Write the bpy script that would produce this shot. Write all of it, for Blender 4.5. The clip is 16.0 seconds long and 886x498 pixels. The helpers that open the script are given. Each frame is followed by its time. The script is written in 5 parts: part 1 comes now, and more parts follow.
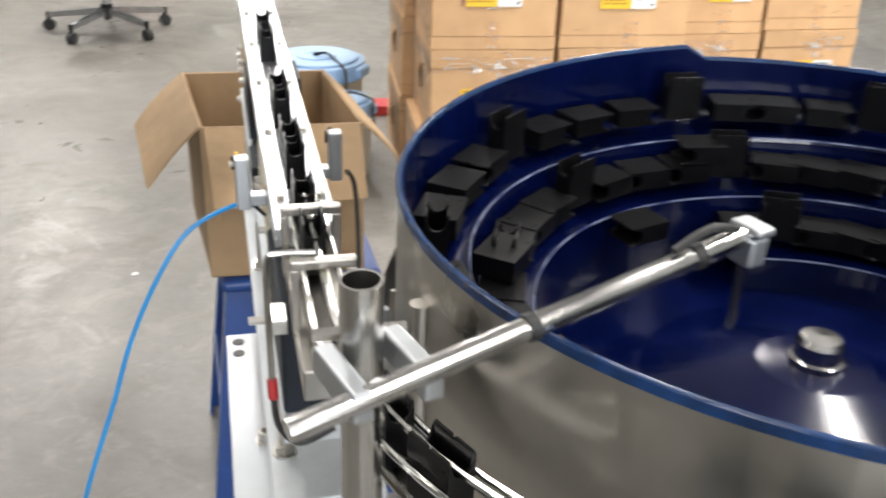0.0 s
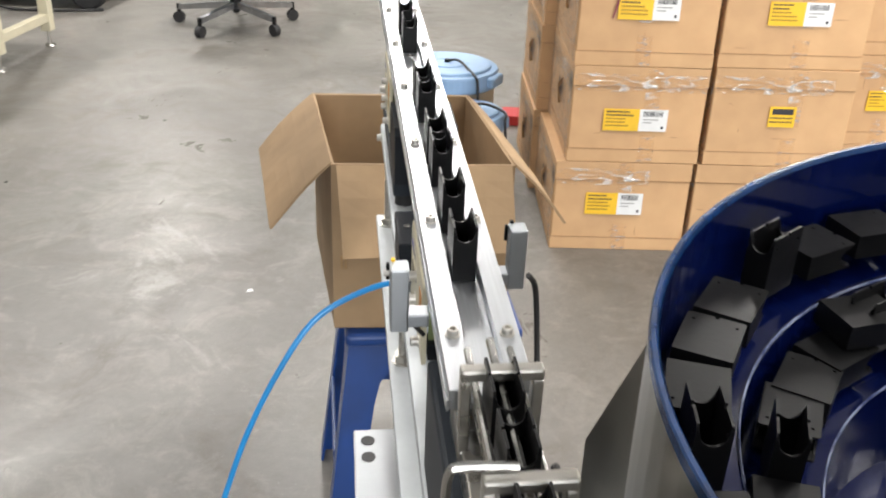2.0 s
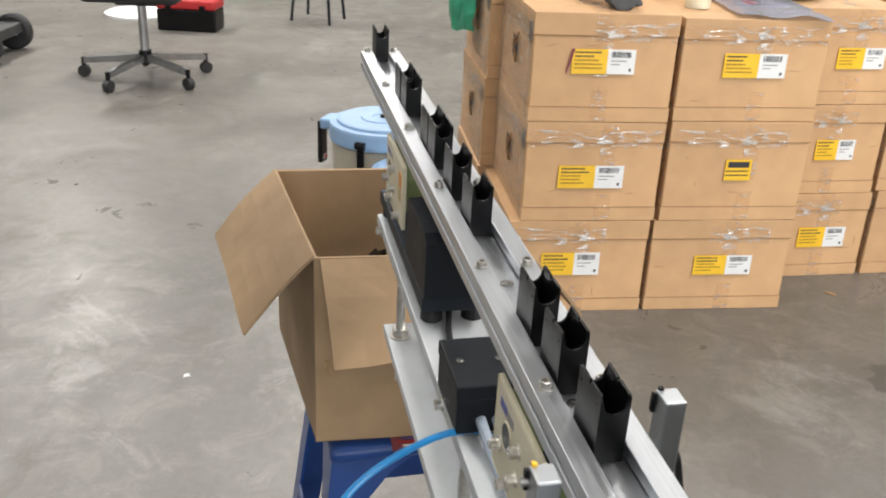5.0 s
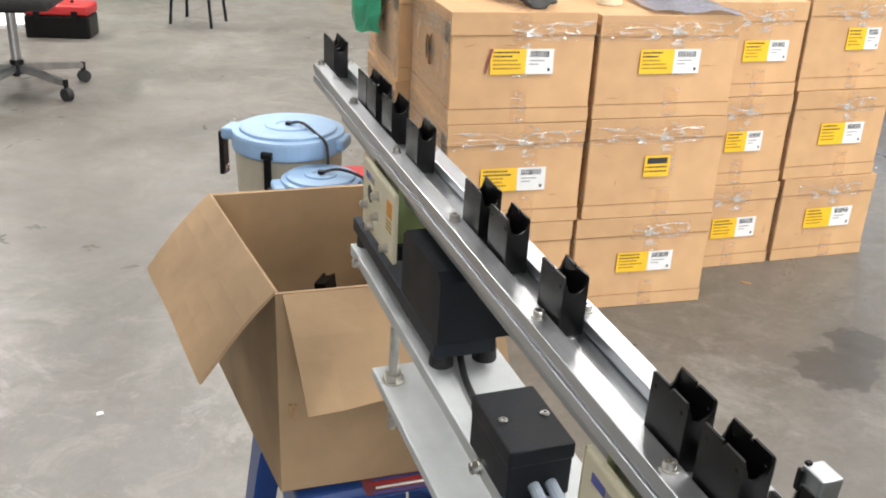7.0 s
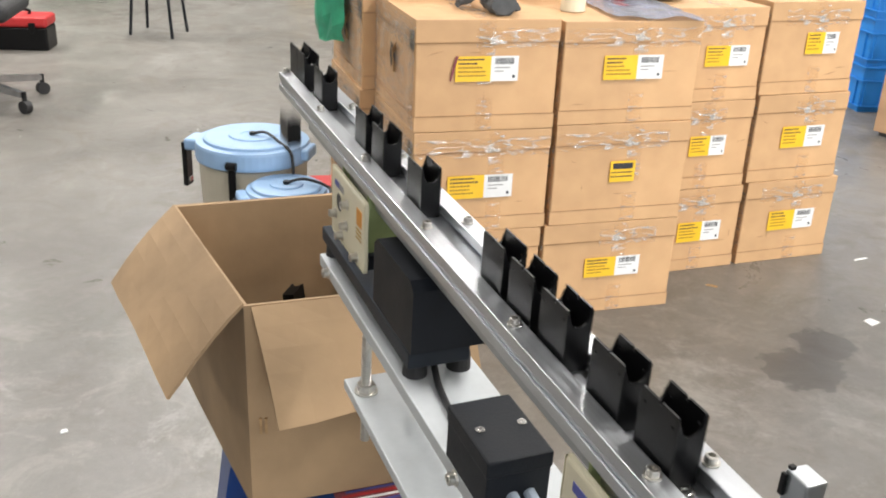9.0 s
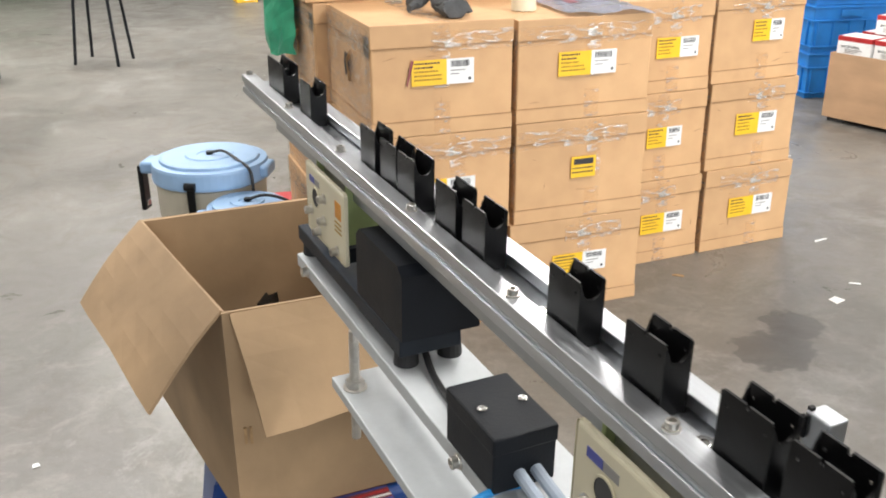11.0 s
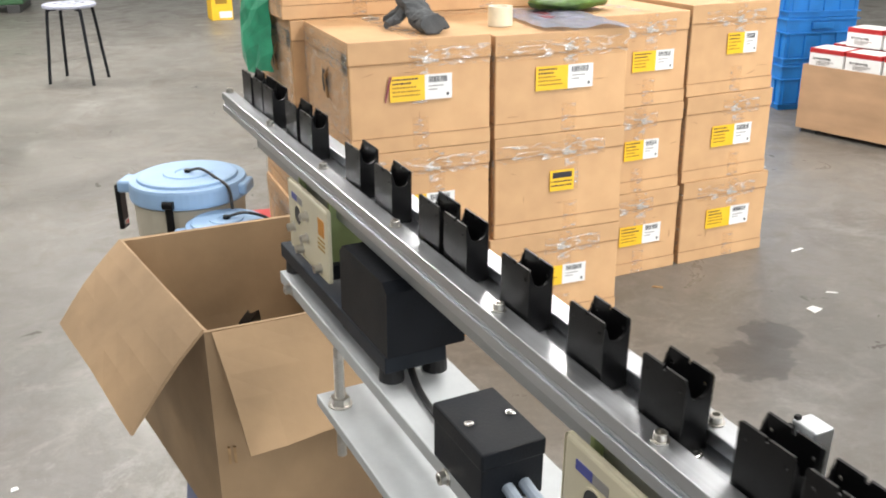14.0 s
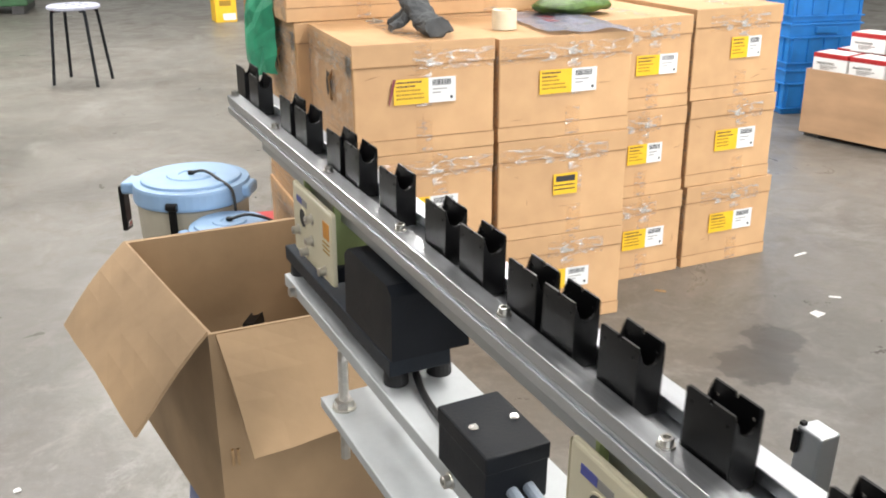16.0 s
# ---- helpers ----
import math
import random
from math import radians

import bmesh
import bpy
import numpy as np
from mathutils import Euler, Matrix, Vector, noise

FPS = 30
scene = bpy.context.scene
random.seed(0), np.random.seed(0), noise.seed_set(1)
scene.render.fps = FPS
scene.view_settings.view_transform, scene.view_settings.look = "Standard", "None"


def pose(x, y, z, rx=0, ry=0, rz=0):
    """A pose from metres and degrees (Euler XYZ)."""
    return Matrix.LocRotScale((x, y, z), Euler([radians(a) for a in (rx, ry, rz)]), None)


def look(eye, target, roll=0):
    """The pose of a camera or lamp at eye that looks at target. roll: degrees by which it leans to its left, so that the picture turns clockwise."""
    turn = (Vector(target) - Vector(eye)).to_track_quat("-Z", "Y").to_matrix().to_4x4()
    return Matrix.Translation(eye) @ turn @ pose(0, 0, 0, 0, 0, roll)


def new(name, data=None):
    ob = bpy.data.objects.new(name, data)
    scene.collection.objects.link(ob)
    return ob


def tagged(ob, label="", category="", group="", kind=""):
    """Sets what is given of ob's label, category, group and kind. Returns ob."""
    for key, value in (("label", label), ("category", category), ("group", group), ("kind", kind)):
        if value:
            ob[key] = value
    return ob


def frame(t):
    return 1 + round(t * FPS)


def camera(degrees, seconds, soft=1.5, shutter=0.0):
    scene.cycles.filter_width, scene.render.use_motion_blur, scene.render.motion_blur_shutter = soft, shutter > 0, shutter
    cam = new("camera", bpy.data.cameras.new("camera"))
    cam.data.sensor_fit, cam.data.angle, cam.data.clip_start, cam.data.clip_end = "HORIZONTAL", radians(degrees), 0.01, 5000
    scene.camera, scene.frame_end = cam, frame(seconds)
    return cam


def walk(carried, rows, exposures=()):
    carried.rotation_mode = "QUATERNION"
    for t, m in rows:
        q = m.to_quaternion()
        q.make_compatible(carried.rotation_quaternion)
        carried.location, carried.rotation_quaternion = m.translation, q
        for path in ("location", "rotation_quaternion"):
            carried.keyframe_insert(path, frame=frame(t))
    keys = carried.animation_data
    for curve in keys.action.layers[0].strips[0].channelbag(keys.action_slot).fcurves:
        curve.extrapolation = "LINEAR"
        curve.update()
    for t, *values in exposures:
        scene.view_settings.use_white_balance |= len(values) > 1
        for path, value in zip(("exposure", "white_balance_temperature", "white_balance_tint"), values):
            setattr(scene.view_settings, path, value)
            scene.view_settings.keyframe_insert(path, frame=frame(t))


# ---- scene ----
cam = camera(50.3, 16.0, soft=1.9, shutter=0.6)
PATH = [
    (0, (0.04, -0.465, 1.215), (0.104, 1.336, 0.349), 1.9),
    (0.5, (0.042, -0.391, 1.208), (-0.069, 1.388, 0.301), 0.5),
    (1, (0.04, -0.349, 1.206), (-0.14, 1.42, 0.291), 1.5),
    (1.5, (0.003, -0.293, 1.205), (-0.177, 1.482, 0.303), 1.8),
    (2, (-0.03, -0.245, 1.212), (-0.19, 1.541, 0.326), 2.0),
    (2.5, (-0.048, -0.224, 1.218), (-0.121, 1.575, 0.347), 2.5),
    (3, (-0.071, -0.21, 1.222), (-0.13, 1.6, 0.374), 2.7),
    (3.5, (-0.092, -0.19, 1.224), (-0.162, 1.628, 0.394), 2.7),
    (6, (-0.223, -0.003, 1.19), (-0.01, 1.822, 0.399), 2.7),
    (6.5, (-0.252, 0.016, 1.193), (0.039, 1.828, 0.398), 2.9),
    (7, (-0.256, 0.022, 1.193), (0.02, 1.837, 0.398), 2.6),
    (7.5, (-0.259, 0.027, 1.192), (0.001, 1.847, 0.404), 2.4),
    (8, (-0.26, 0.028, 1.192), (0.008, 1.85, 0.412), 2.3),
    (8.5, (-0.26, 0.03, 1.193), (0.034, 1.847, 0.411), 2.4),
    (9, (-0.259, 0.031, 1.189), (0.088, 1.842, 0.413), 2.5),
    (11.5, (-0.279, 0.036, 1.162), (0.162, 1.84, 0.419), -0.6),
    (12, (-0.279, 0.035, 1.163), (0.17, 1.837, 0.422), -0.6),
    (12.5, (-0.28, 0.035, 1.162), (0.179, 1.836, 0.422), -0.5),
    (13, (-0.281, 0.034, 1.164), (0.183, 1.836, 0.43), -0.4),
    (13.5, (-0.281, 0.035, 1.165), (0.19, 1.837, 0.436), -0.5),
    (14, (-0.281, 0.035, 1.165), (0.197, 1.839, 0.447), -0.6),
    (14.5, (-0.282, 0.034, 1.166), (0.201, 1.84, 0.456), -0.5),
    (15, (-0.283, 0.034, 1.166), (0.2, 1.842, 0.459), -0.4),
    (15.5, (-0.283, 0.035, 1.166), (0.193, 1.844, 0.457), -0.4),
    (16, (-0.283, 0.035, 1.166), (0.191, 1.843, 0.453), -0.4),
]
walk(cam, [(t, look(eye, target, roll)) for t, eye, target, roll in PATH],
     exposures=((0, 0.0), (1.5, 0.0), (2.5, -0.22), (3.5, -0.30), (6, -0.30), (6.5, -0.32), (7, -0.10), (8, 0.03), (9, -0.04), (14, -0.03), (16, 0.02)))

# ---- hall light ----
world = bpy.data.worlds.new("hall_air")
scene.world = world
world.use_nodes = True
world.node_tree.nodes["Background"].inputs[0].default_value = (0.80, 0.88, 1.0, 1)
world.node_tree.nodes["Background"].inputs[1].default_value = 1.2
LAMP_GAIN = 0.80
DOOR_W = 445.0


# ---- materials ----
def mat(name, base, rough=0.5, metal=0.0, var=0.15, scale=8.0, bump=0.0, bump_scale=60.0, fine=0.0, rvar=0.0,
        stretch=(1, 1, 1), coat=0.0, alpha=1.0, transmission=0.0, emit=0.0, second=None, island=0.0, bump_dist=0.002):
    m = bpy.data.materials.new(name)
    m.use_nodes = True
    nt = m.node_tree
    b = nt.nodes["Principled BSDF"]
    b.inputs["Roughness"].default_value = rough
    b.inputs["Metallic"].default_value = metal
    b.inputs["Coat Weight"].default_value = coat
    b.inputs["Alpha"].default_value = alpha
    b.inputs["Transmission Weight"].default_value = transmission
    if emit:
        b.inputs["Emission Color"].default_value = (*base, 1)
        b.inputs["Emission Strength"].default_value = emit
    tc = nt.nodes.new("ShaderNodeTexCoord")
    mp = nt.nodes.new("ShaderNodeMapping")
    mp.inputs["Scale"].default_value = stretch
    nt.links.new(tc.outputs["Object"], mp.inputs[0])
    n1 = nt.nodes.new("ShaderNodeTexNoise")
    n1.inputs["Scale"].default_value = scale
    n1.inputs["Detail"].default_value = 6
    nt.links.new(mp.outputs[0], n1.inputs[0])
    ramp = nt.nodes.new("ShaderNodeValToRGB")
    ramp.color_ramp.elements[0].position, ramp.color_ramp.elements[1].position = 0.3, 0.7
    lo = second if second else tuple(c * (1 - var) for c in base)
    ramp.color_ramp.elements[0].color = (*lo, 1)
    ramp.color_ramp.elements[1].color = (*[min(1, c * (1 + var * 0.5)) for c in base], 1)
    nt.links.new(n1.outputs[0], ramp.inputs[0])
    col = ramp.outputs[0]
    n2 = nt.nodes.new("ShaderNodeTexNoise")
    n2.inputs["Scale"].default_value = bump_scale
    n2.inputs["Detail"].default_value = 4
    nt.links.new(mp.outputs[0], n2.inputs[0])
    if fine:
        mix = nt.nodes.new("ShaderNodeMix")
        mix.data_type, mix.blend_type = "RGBA", "OVERLAY"
        mix.inputs[0].default_value = fine
        nt.links.new(col, mix.inputs[6])
        nt.links.new(n2.outputs[0], mix.inputs[7])
        col = mix.outputs[2]
    if island:
        info = nt.nodes.new("ShaderNodeObjectInfo")
        hsv = nt.nodes.new("ShaderNodeHueSaturation")
        mr = nt.nodes.new("ShaderNodeMapRange")
        mr.inputs[3].default_value, mr.inputs[4].default_value = 1 - island, 1 + island
        nt.links.new(info.outputs["Random"], mr.inputs[0])
        nt.links.new(mr.outputs[0], hsv.inputs["Value"])
        nt.links.new(col, hsv.inputs["Color"])
        col = hsv.outputs[0]
    nt.links.new(col, b.inputs["Base Color"])
    if rvar:
        mr = nt.nodes.new("ShaderNodeMapRange")
        mr.inputs[1].default_value, mr.inputs[2].default_value = 0.3, 0.7
        mr.inputs[3].default_value, mr.inputs[4].default_value = max(0.02, rough - rvar), min(1, rough + rvar)
        nt.links.new(n1.outputs[0], mr.inputs[0])
        nt.links.new(mr.outputs[0], b.inputs["Roughness"])
    if bump:
        bp = nt.nodes.new("ShaderNodeBump")
        bp.inputs["Strength"].default_value = bump
        bp.inputs["Distance"].default_value = bump_dist
        nt.links.new(n2.outputs[0], bp.inputs["Height"])
        nt.links.new(bp.outputs[0], b.inputs["Normal"])
    return m


def concrete():
    """Old power-floated slab: blotches, pale worn patches, dark stains and scuffs, uneven gloss."""
    m = bpy.data.materials.new("worn_concrete")
    m.use_nodes = True
    nt = m.node_tree
    b = nt.nodes["Principled BSDF"]
    tc = nt.nodes.new("ShaderNodeTexCoord")

    def tex(scale, detail=6, rough=0.6, warp=0.0):
        n = nt.nodes.new("ShaderNodeTexNoise")
        n.inputs["Scale"].default_value, n.inputs["Detail"].default_value = scale, detail
        n.inputs["Roughness"].default_value, n.inputs["Distortion"].default_value = rough, warp
        nt.links.new(tc.outputs["Object"], n.inputs[0])
        return n.outputs[0]

    def span(src, a, b_, lo, hi):
        r = nt.nodes.new("ShaderNodeMapRange")
        for k, v in zip((1, 2, 3, 4), (a, b_, lo, hi)):
            r.inputs[k].default_value = v
        nt.links.new(src, r.inputs[0])
        return r.outputs[0]

    def mix(fac, a, c, mode="MIX"):
        x = nt.nodes.new("ShaderNodeMix")
        x.data_type, x.blend_type = "RGBA", mode
        for socket, v in ((x.inputs[0], fac), (x.inputs[6], a), (x.inputs[7], c)):
            if isinstance(v, (int, float)):
                socket.default_value = v
            elif isinstance(v, tuple):
                socket.default_value = (*v, 1)
            else:
                nt.links.new(v, socket)
        return x.outputs[2]

    big = tex(0.9, 8, 0.65, 0.6)
    mid = tex(3.2, 8, 0.7, 1.2)
    fine = tex(45, 8, 0.75)
    worn = tex(1.7, 12, 0.78, 0.7)
    def near(x, y, r0, r1, warp, k):
        """1 inside a ragged patch round a place, 0 outside."""
        sub = nt.nodes.new("ShaderNodeVectorMath")
        sub.operation = "MULTIPLY_ADD"
        w = nt.nodes.new("ShaderNodeTexNoise")
        w.inputs["Scale"].default_value, w.inputs["Detail"].default_value = warp, 8
        nt.links.new(tc.outputs["Object"], w.inputs[0])
        nt.links.new(w.outputs["Color"], sub.inputs[0])
        sub.inputs[1].default_value = (k, k, 0)
        nt.links.new(tc.outputs["Object"], sub.inputs[2])
        dist = nt.nodes.new("ShaderNodeVectorMath")
        dist.operation = "DISTANCE"
        nt.links.new(sub.outputs[0], dist.inputs[0])
        dist.inputs[1].default_value = (x + k / 2, y + k / 2, 0)
        return span(dist.outputs["Value"], r0, r1, 1, 0)

    blot = tex(7.5, 9, 0.72, 0.8)
    grit = tex(160, 3, 0.6)
    col = mix(span(big, 0.35, 0.65, 0, 1), (0.124, 0.115, 0.102), (0.198, 0.187, 0.170))
    col = mix(span(mid, 0.5, 0.70, 0, 0.65), col, (0.125, 0.106, 0.082))
    col = mix(span(blot, 0.50, 0.62, 0, 0.6), col, (0.228, 0.212, 0.190))
    col = mix(span(worn, 0.56, 0.64, 0, 0.65), col, (0.295, 0.285, 0.268))
    col = mix(span(fine, 0.35, 0.75, 0, 0.40), col, (0.080, 0.076, 0.068))
    col = mix(span(grit, 0.66, 0.74, 0, 0.5), col, (0.38, 0.37, 0.35))
    col = mix(span(grit, 0.30, 0.24, 0, 0.5), col, (0.05, 0.048, 0.044))
    # broad ragged zone of darker tone, right of the machine
    dark_zone = near(1.35, 1.25, 0.35, 1.25, 1.6, 0.7)
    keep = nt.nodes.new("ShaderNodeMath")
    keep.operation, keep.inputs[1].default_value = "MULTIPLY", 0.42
    nt.links.new(dark_zone, keep.inputs[0])
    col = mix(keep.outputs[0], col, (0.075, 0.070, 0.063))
    for px, py, pr in ((1.065, 1.95, 0.10), (1.20, 2.075, 0.078)):
        wet = near(px, py, pr, pr + 0.014, 18, 0.14)
        k2 = nt.nodes.new("ShaderNodeMath")
        k2.operation, k2.inputs[1].default_value = "MULTIPLY", 0.8
        nt.links.new(wet, k2.inputs[0])
        col = mix(k2.outputs[0], col, (0.055, 0.052, 0.048))
    nt.links.new(col, b.inputs["Base Color"])
    nt.links.new(span(mid, 0.3, 0.7, 0.24, 0.55), b.inputs["Roughness"])
    bp = nt.nodes.new("ShaderNodeBump")
    bp.inputs["Strength"].default_value, bp.inputs["Distance"].default_value = 0.25, 0.003
    nt.links.new(fine, bp.inputs["Height"])
    nt.links.new(bp.outputs[0], b.inputs["Normal"])
    return m


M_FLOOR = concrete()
M_WALL = mat("painted_wall", (0.62, 0.64, 0.62), 0.8, var=0.1, scale=2, bump=0.1)
M_ROOF = mat("roof_sheet", (0.55, 0.56, 0.57), 0.7, var=0.1, scale=1)
M_CARD = mat("corrugated_card", (0.600, 0.366, 0.186), 0.66, var=0.20, scale=3.2, bump=0.25, bump_scale=24, fine=0.10, island=0.015)
M_CARD_EDGE = mat("card_edge", (0.40, 0.25, 0.12), 0.85, var=0.3, scale=120, bump=0.3, bump_scale=300)
M_CARD_OLD = mat("kraft_card", (0.365, 0.243, 0.135), 0.8, var=0.38, scale=4, bump=0.35, bump_scale=26, fine=0.12)
M_CARD_IN = mat("kraft_inside", (0.33, 0.23, 0.125), 0.85, var=0.22, scale=5, bump=0.12, bump_scale=90, fine=0.06)


def film_tape(name, low, high, a, b, scale):
    """Clear crinkled film: the card shows; its wrinkle glints are partly painted diffuse white."""
    m = bpy.data.materials.new(name)
    m.use_nodes = True
    nt = m.node_tree
    nt.nodes.remove(nt.nodes["Principled BSDF"])
    clear, gloss, mx = nt.nodes.new("ShaderNodeBsdfTransparent"), nt.nodes.new("ShaderNodeBsdfGlossy"), nt.nodes.new("ShaderNodeMixShader")
    clear.inputs[0].default_value = (0.99, 0.975, 0.95, 1)
    gloss.inputs["Roughness"].default_value = 0.14
    tc, n1, bp = nt.nodes.new("ShaderNodeTexCoord"), nt.nodes.new("ShaderNodeTexNoise"), nt.nodes.new("ShaderNodeBump")
    n1.inputs["Scale"].default_value, n1.inputs["Detail"].default_value, n1.inputs["Distortion"].default_value = scale, 3, 1.8
    fac = nt.nodes.new("ShaderNodeMapRange")
    for k, v in zip((1, 2, 3, 4), (a, b, low, high)):
        fac.inputs[k].default_value = v
    nt.links.new(n1.outputs[0], fac.inputs[0])
    nt.links.new(fac.outputs[0], mx.inputs[0])
    bp.inputs["Strength"].default_value, bp.inputs["Distance"].default_value = 1.0, 0.012
    mp = nt.nodes.new("ShaderNodeMapping")
    mp.inputs["Scale"].default_value, mp.inputs["Rotation"].default_value = (0.32, 0.5, 1.35), (0, 0.12, 0)
    nt.links.new(tc.outputs["Object"], mp.inputs[0])
    nt.links.new(mp.outputs[0], n1.inputs[0])
    nt.links.new(n1.outputs[0], bp.inputs["Height"])
    nt.links.new(bp.outputs[0], gloss.inputs["Normal"])
    # matt white mixed into the gloss paints the bright glints of the wrinkles
    glint_white, crinkle = nt.nodes.new("ShaderNodeBsdfDiffuse"), nt.nodes.new("ShaderNodeMixShader")
    glint_white.inputs[0].default_value = (0.86, 0.84, 0.80, 1)
    crinkle.inputs[0].default_value = 0.62
    nt.links.new(gloss.outputs[0], crinkle.inputs[1])
    nt.links.new(glint_white.outputs[0], crinkle.inputs[2])
    nt.links.new(clear.outputs[0], mx.inputs[1])
    nt.links.new(crinkle.outputs[0], mx.inputs[2])
    nt.links.new(mx.outputs[0], nt.nodes["Material Output"].inputs[0])
    return m


M_TAPE = film_tape("clear_packing_tape", 0.02, 0.55, 0.535, 0.70, 50)
M_WRAP = film_tape("clear_stretch_film", 0.05, 0.20, 0.48, 0.68, 20)
M_HOLE = mat("shadowed_card_hole", (0.035, 0.024, 0.015), 0.9, var=0.4, scale=60)
M_CREASE = mat("card_crease", (0.33, 0.185, 0.085), 0.85, var=0.3, scale=40)
M_YELLOW = mat("yellow_label", (0.86, 0.52, 0.025), 0.5, var=0.06, scale=30)
M_WHITE = mat("white_label", (0.80, 0.80, 0.79), 0.45, var=0.05, scale=40)
M_INK = mat("black_ink", (0.03, 0.03, 0.035), 0.6, var=0.1)
M_INK2 = mat("brown_ink", (0.35, 0.20, 0.02), 0.6, var=0.1)
M_ALU = mat("brushed_aluminium", (0.55, 0.57, 0.595), 0.36, 1.0, var=0.08, scale=20, bump=0.006, bump_scale=260, stretch=(30, 1, 1), rvar=0.05)
M_ALU2 = mat("matt_aluminium_plate", (0.46, 0.48, 0.50), 0.46, 1.0, var=0.12, scale=14, bump=0.06, bump_scale=200, rvar=0.10)
M_PLATE = mat("pale_anodised_plate", (0.56, 0.585, 0.60), 0.55, 0.55, var=0.14, scale=16, bump=0.05, bump_scale=180, fine=0.06, rvar=0.08)
M_STEEL = mat("bright_steel", (0.58, 0.57, 0.55), 0.20, 1.0, var=0.08, scale=40, rvar=0.06)
M_INOX = mat("worn_stainless", (0.52, 0.50, 0.46), 0.34, 1.0, var=0.25, scale=9, bump=0.08, bump_scale=120, rvar=0.14)
M_ZINC = mat("zinc_bolt", (0.62, 0.60, 0.56), 0.28, 1.0, var=0.15, scale=200)
M_BLACKP = mat("black_plastic", (0.0035, 0.0035, 0.004), 0.38, var=0.35, scale=60, bump=0.03, bump_scale=300, rvar=0.05)
M_BLACKM = mat("black_painted_steel", (0.008, 0.010, 0.014), 0.52, var=0.25, scale=30, bump=0.10, bump_scale=500, rvar=0.06)
M_SLATE = mat("slate_grey_paint", (0.016, 0.021, 0.029), 0.52, var=0.2, scale=25, bump=0.08, bump_scale=400)
M_CREAM = mat("cream_enamel", (0.62, 0.57, 0.42), 0.42, var=0.08, scale=18, bump=0.04, bump_scale=300)
M_BLUEB = mat("blue_bowl_lining", (0.0009, 0.0036, 0.036), 0.17, var=0.35, scale=16, coat=0.08, rvar=0.05, bump=0.04, bump_scale=40)
M_BLUERIM = mat("worn_blue_rim", (0.005, 0.030, 0.105), 0.26, var=0.5, scale=60)
# lip tone holds both the scuffs and a glint put in as pale colour
M_SCUFF_GLINT = mat("scuffed_glint_lip", (0.30, 0.34, 0.46), 0.20, var=0.5, scale=55, second=(0.006, 0.016, 0.10))
M_BLUEP = mat("blue_stool_plastic", (0.008, 0.048, 0.21), 0.36, var=0.2, scale=14, bump=0.05, bump_scale=200)
M_BLUEC = mat("blue_crate_plastic", (0.015, 0.20, 0.60), 0.42, var=0.15, scale=12, bump=0.05)
M_LID = mat("pale_blue_lid", (0.27, 0.42, 0.63), 0.45, var=0.08, scale=14, bump=0.05, bump_scale=200)
M_DRUM = mat("beige_drum_plastic", (0.47, 0.43, 0.34), 0.5, var=0.1, scale=10, bump=0.05)
M_HOSE = mat("blue_air_hose", (0.02, 0.26, 0.62), 0.28, var=0.1, scale=30)
M_CABLE = mat("black_cable", (0.015, 0.015, 0.016), 0.5, var=0.2)
M_GREYC = mat("grey_cable_sleeve", (0.36, 0.42, 0.50), 0.4, var=0.15, scale=50)
M_RED = mat("red_plastic", (0.42, 0.022, 0.024), 0.45, var=0.2, scale=15)
M_ORANGE = mat("orange_sticker", (0.60, 0.25, 0.03), 0.5, var=0.15, scale=60)
M_GREENBAG = mat("green_film", (0.05, 0.40, 0.22), 0.35, var=0.3, scale=18, bump=0.8, bump_scale=30, alpha=0.85)
M_BAG = mat("clear_film", (0.42, 0.44, 0.55), 0.16, var=0.3, scale=22, bump=0.9, bump_scale=26, alpha=0.55)
M_MAROON = mat("maroon_paper", (0.22, 0.05, 0.06), 0.6, var=0.3, scale=20)
M_LEAF = mat("green_print", (0.09, 0.17, 0.035), 0.5, var=0.6, scale=30)
M_CLOTH = mat("grey_work_glove", (0.085, 0.09, 0.095), 0.95, var=0.35, scale=30, bump=0.8, bump_scale=220)
M_CHROME = mat("dull_chrome", (0.42, 0.43, 0.45), 0.28, 1.0, var=0.2, scale=30)
M_RUBBER = mat("black_rubber", (0.02, 0.02, 0.022), 0.65, var=0.3, scale=40)
M_SEAT = mat("pale_stool_seat", (0.40, 0.42, 0.52), 0.4, var=0.15, scale=20)
M_GLASSP = mat("green_fibre_spring", (0.30, 0.36, 0.16), 0.35, var=0.2, scale=30)
M_GREENM = mat("green_machine_paint", (0.05, 0.13, 0.06), 0.5, var=0.3, scale=6)
M_WOOD = mat("dusty_brown_board", (0.43, 0.265, 0.15), 0.7, var=0.2, scale=4, bump=0.1, stretch=(1, 1, 3))
M_DARKM = mat("dark_oily_metal", (0.06, 0.06, 0.06), 0.5, 0.3, var=0.4, scale=12)
M_PALETAPE = mat("masking_tape", (0.72, 0.66, 0.50), 0.6, var=0.08, scale=40)
for dark in (M_BLACKP, M_BLACKM, M_SLATE):
    dark.node_tree.nodes["Principled BSDF"].inputs["Specular IOR Level"].default_value = 0.22
M_DIFF = mat("lamp_diffuser", (1.0, 0.97, 0.92), 0.5, var=0.0, emit=6.0)


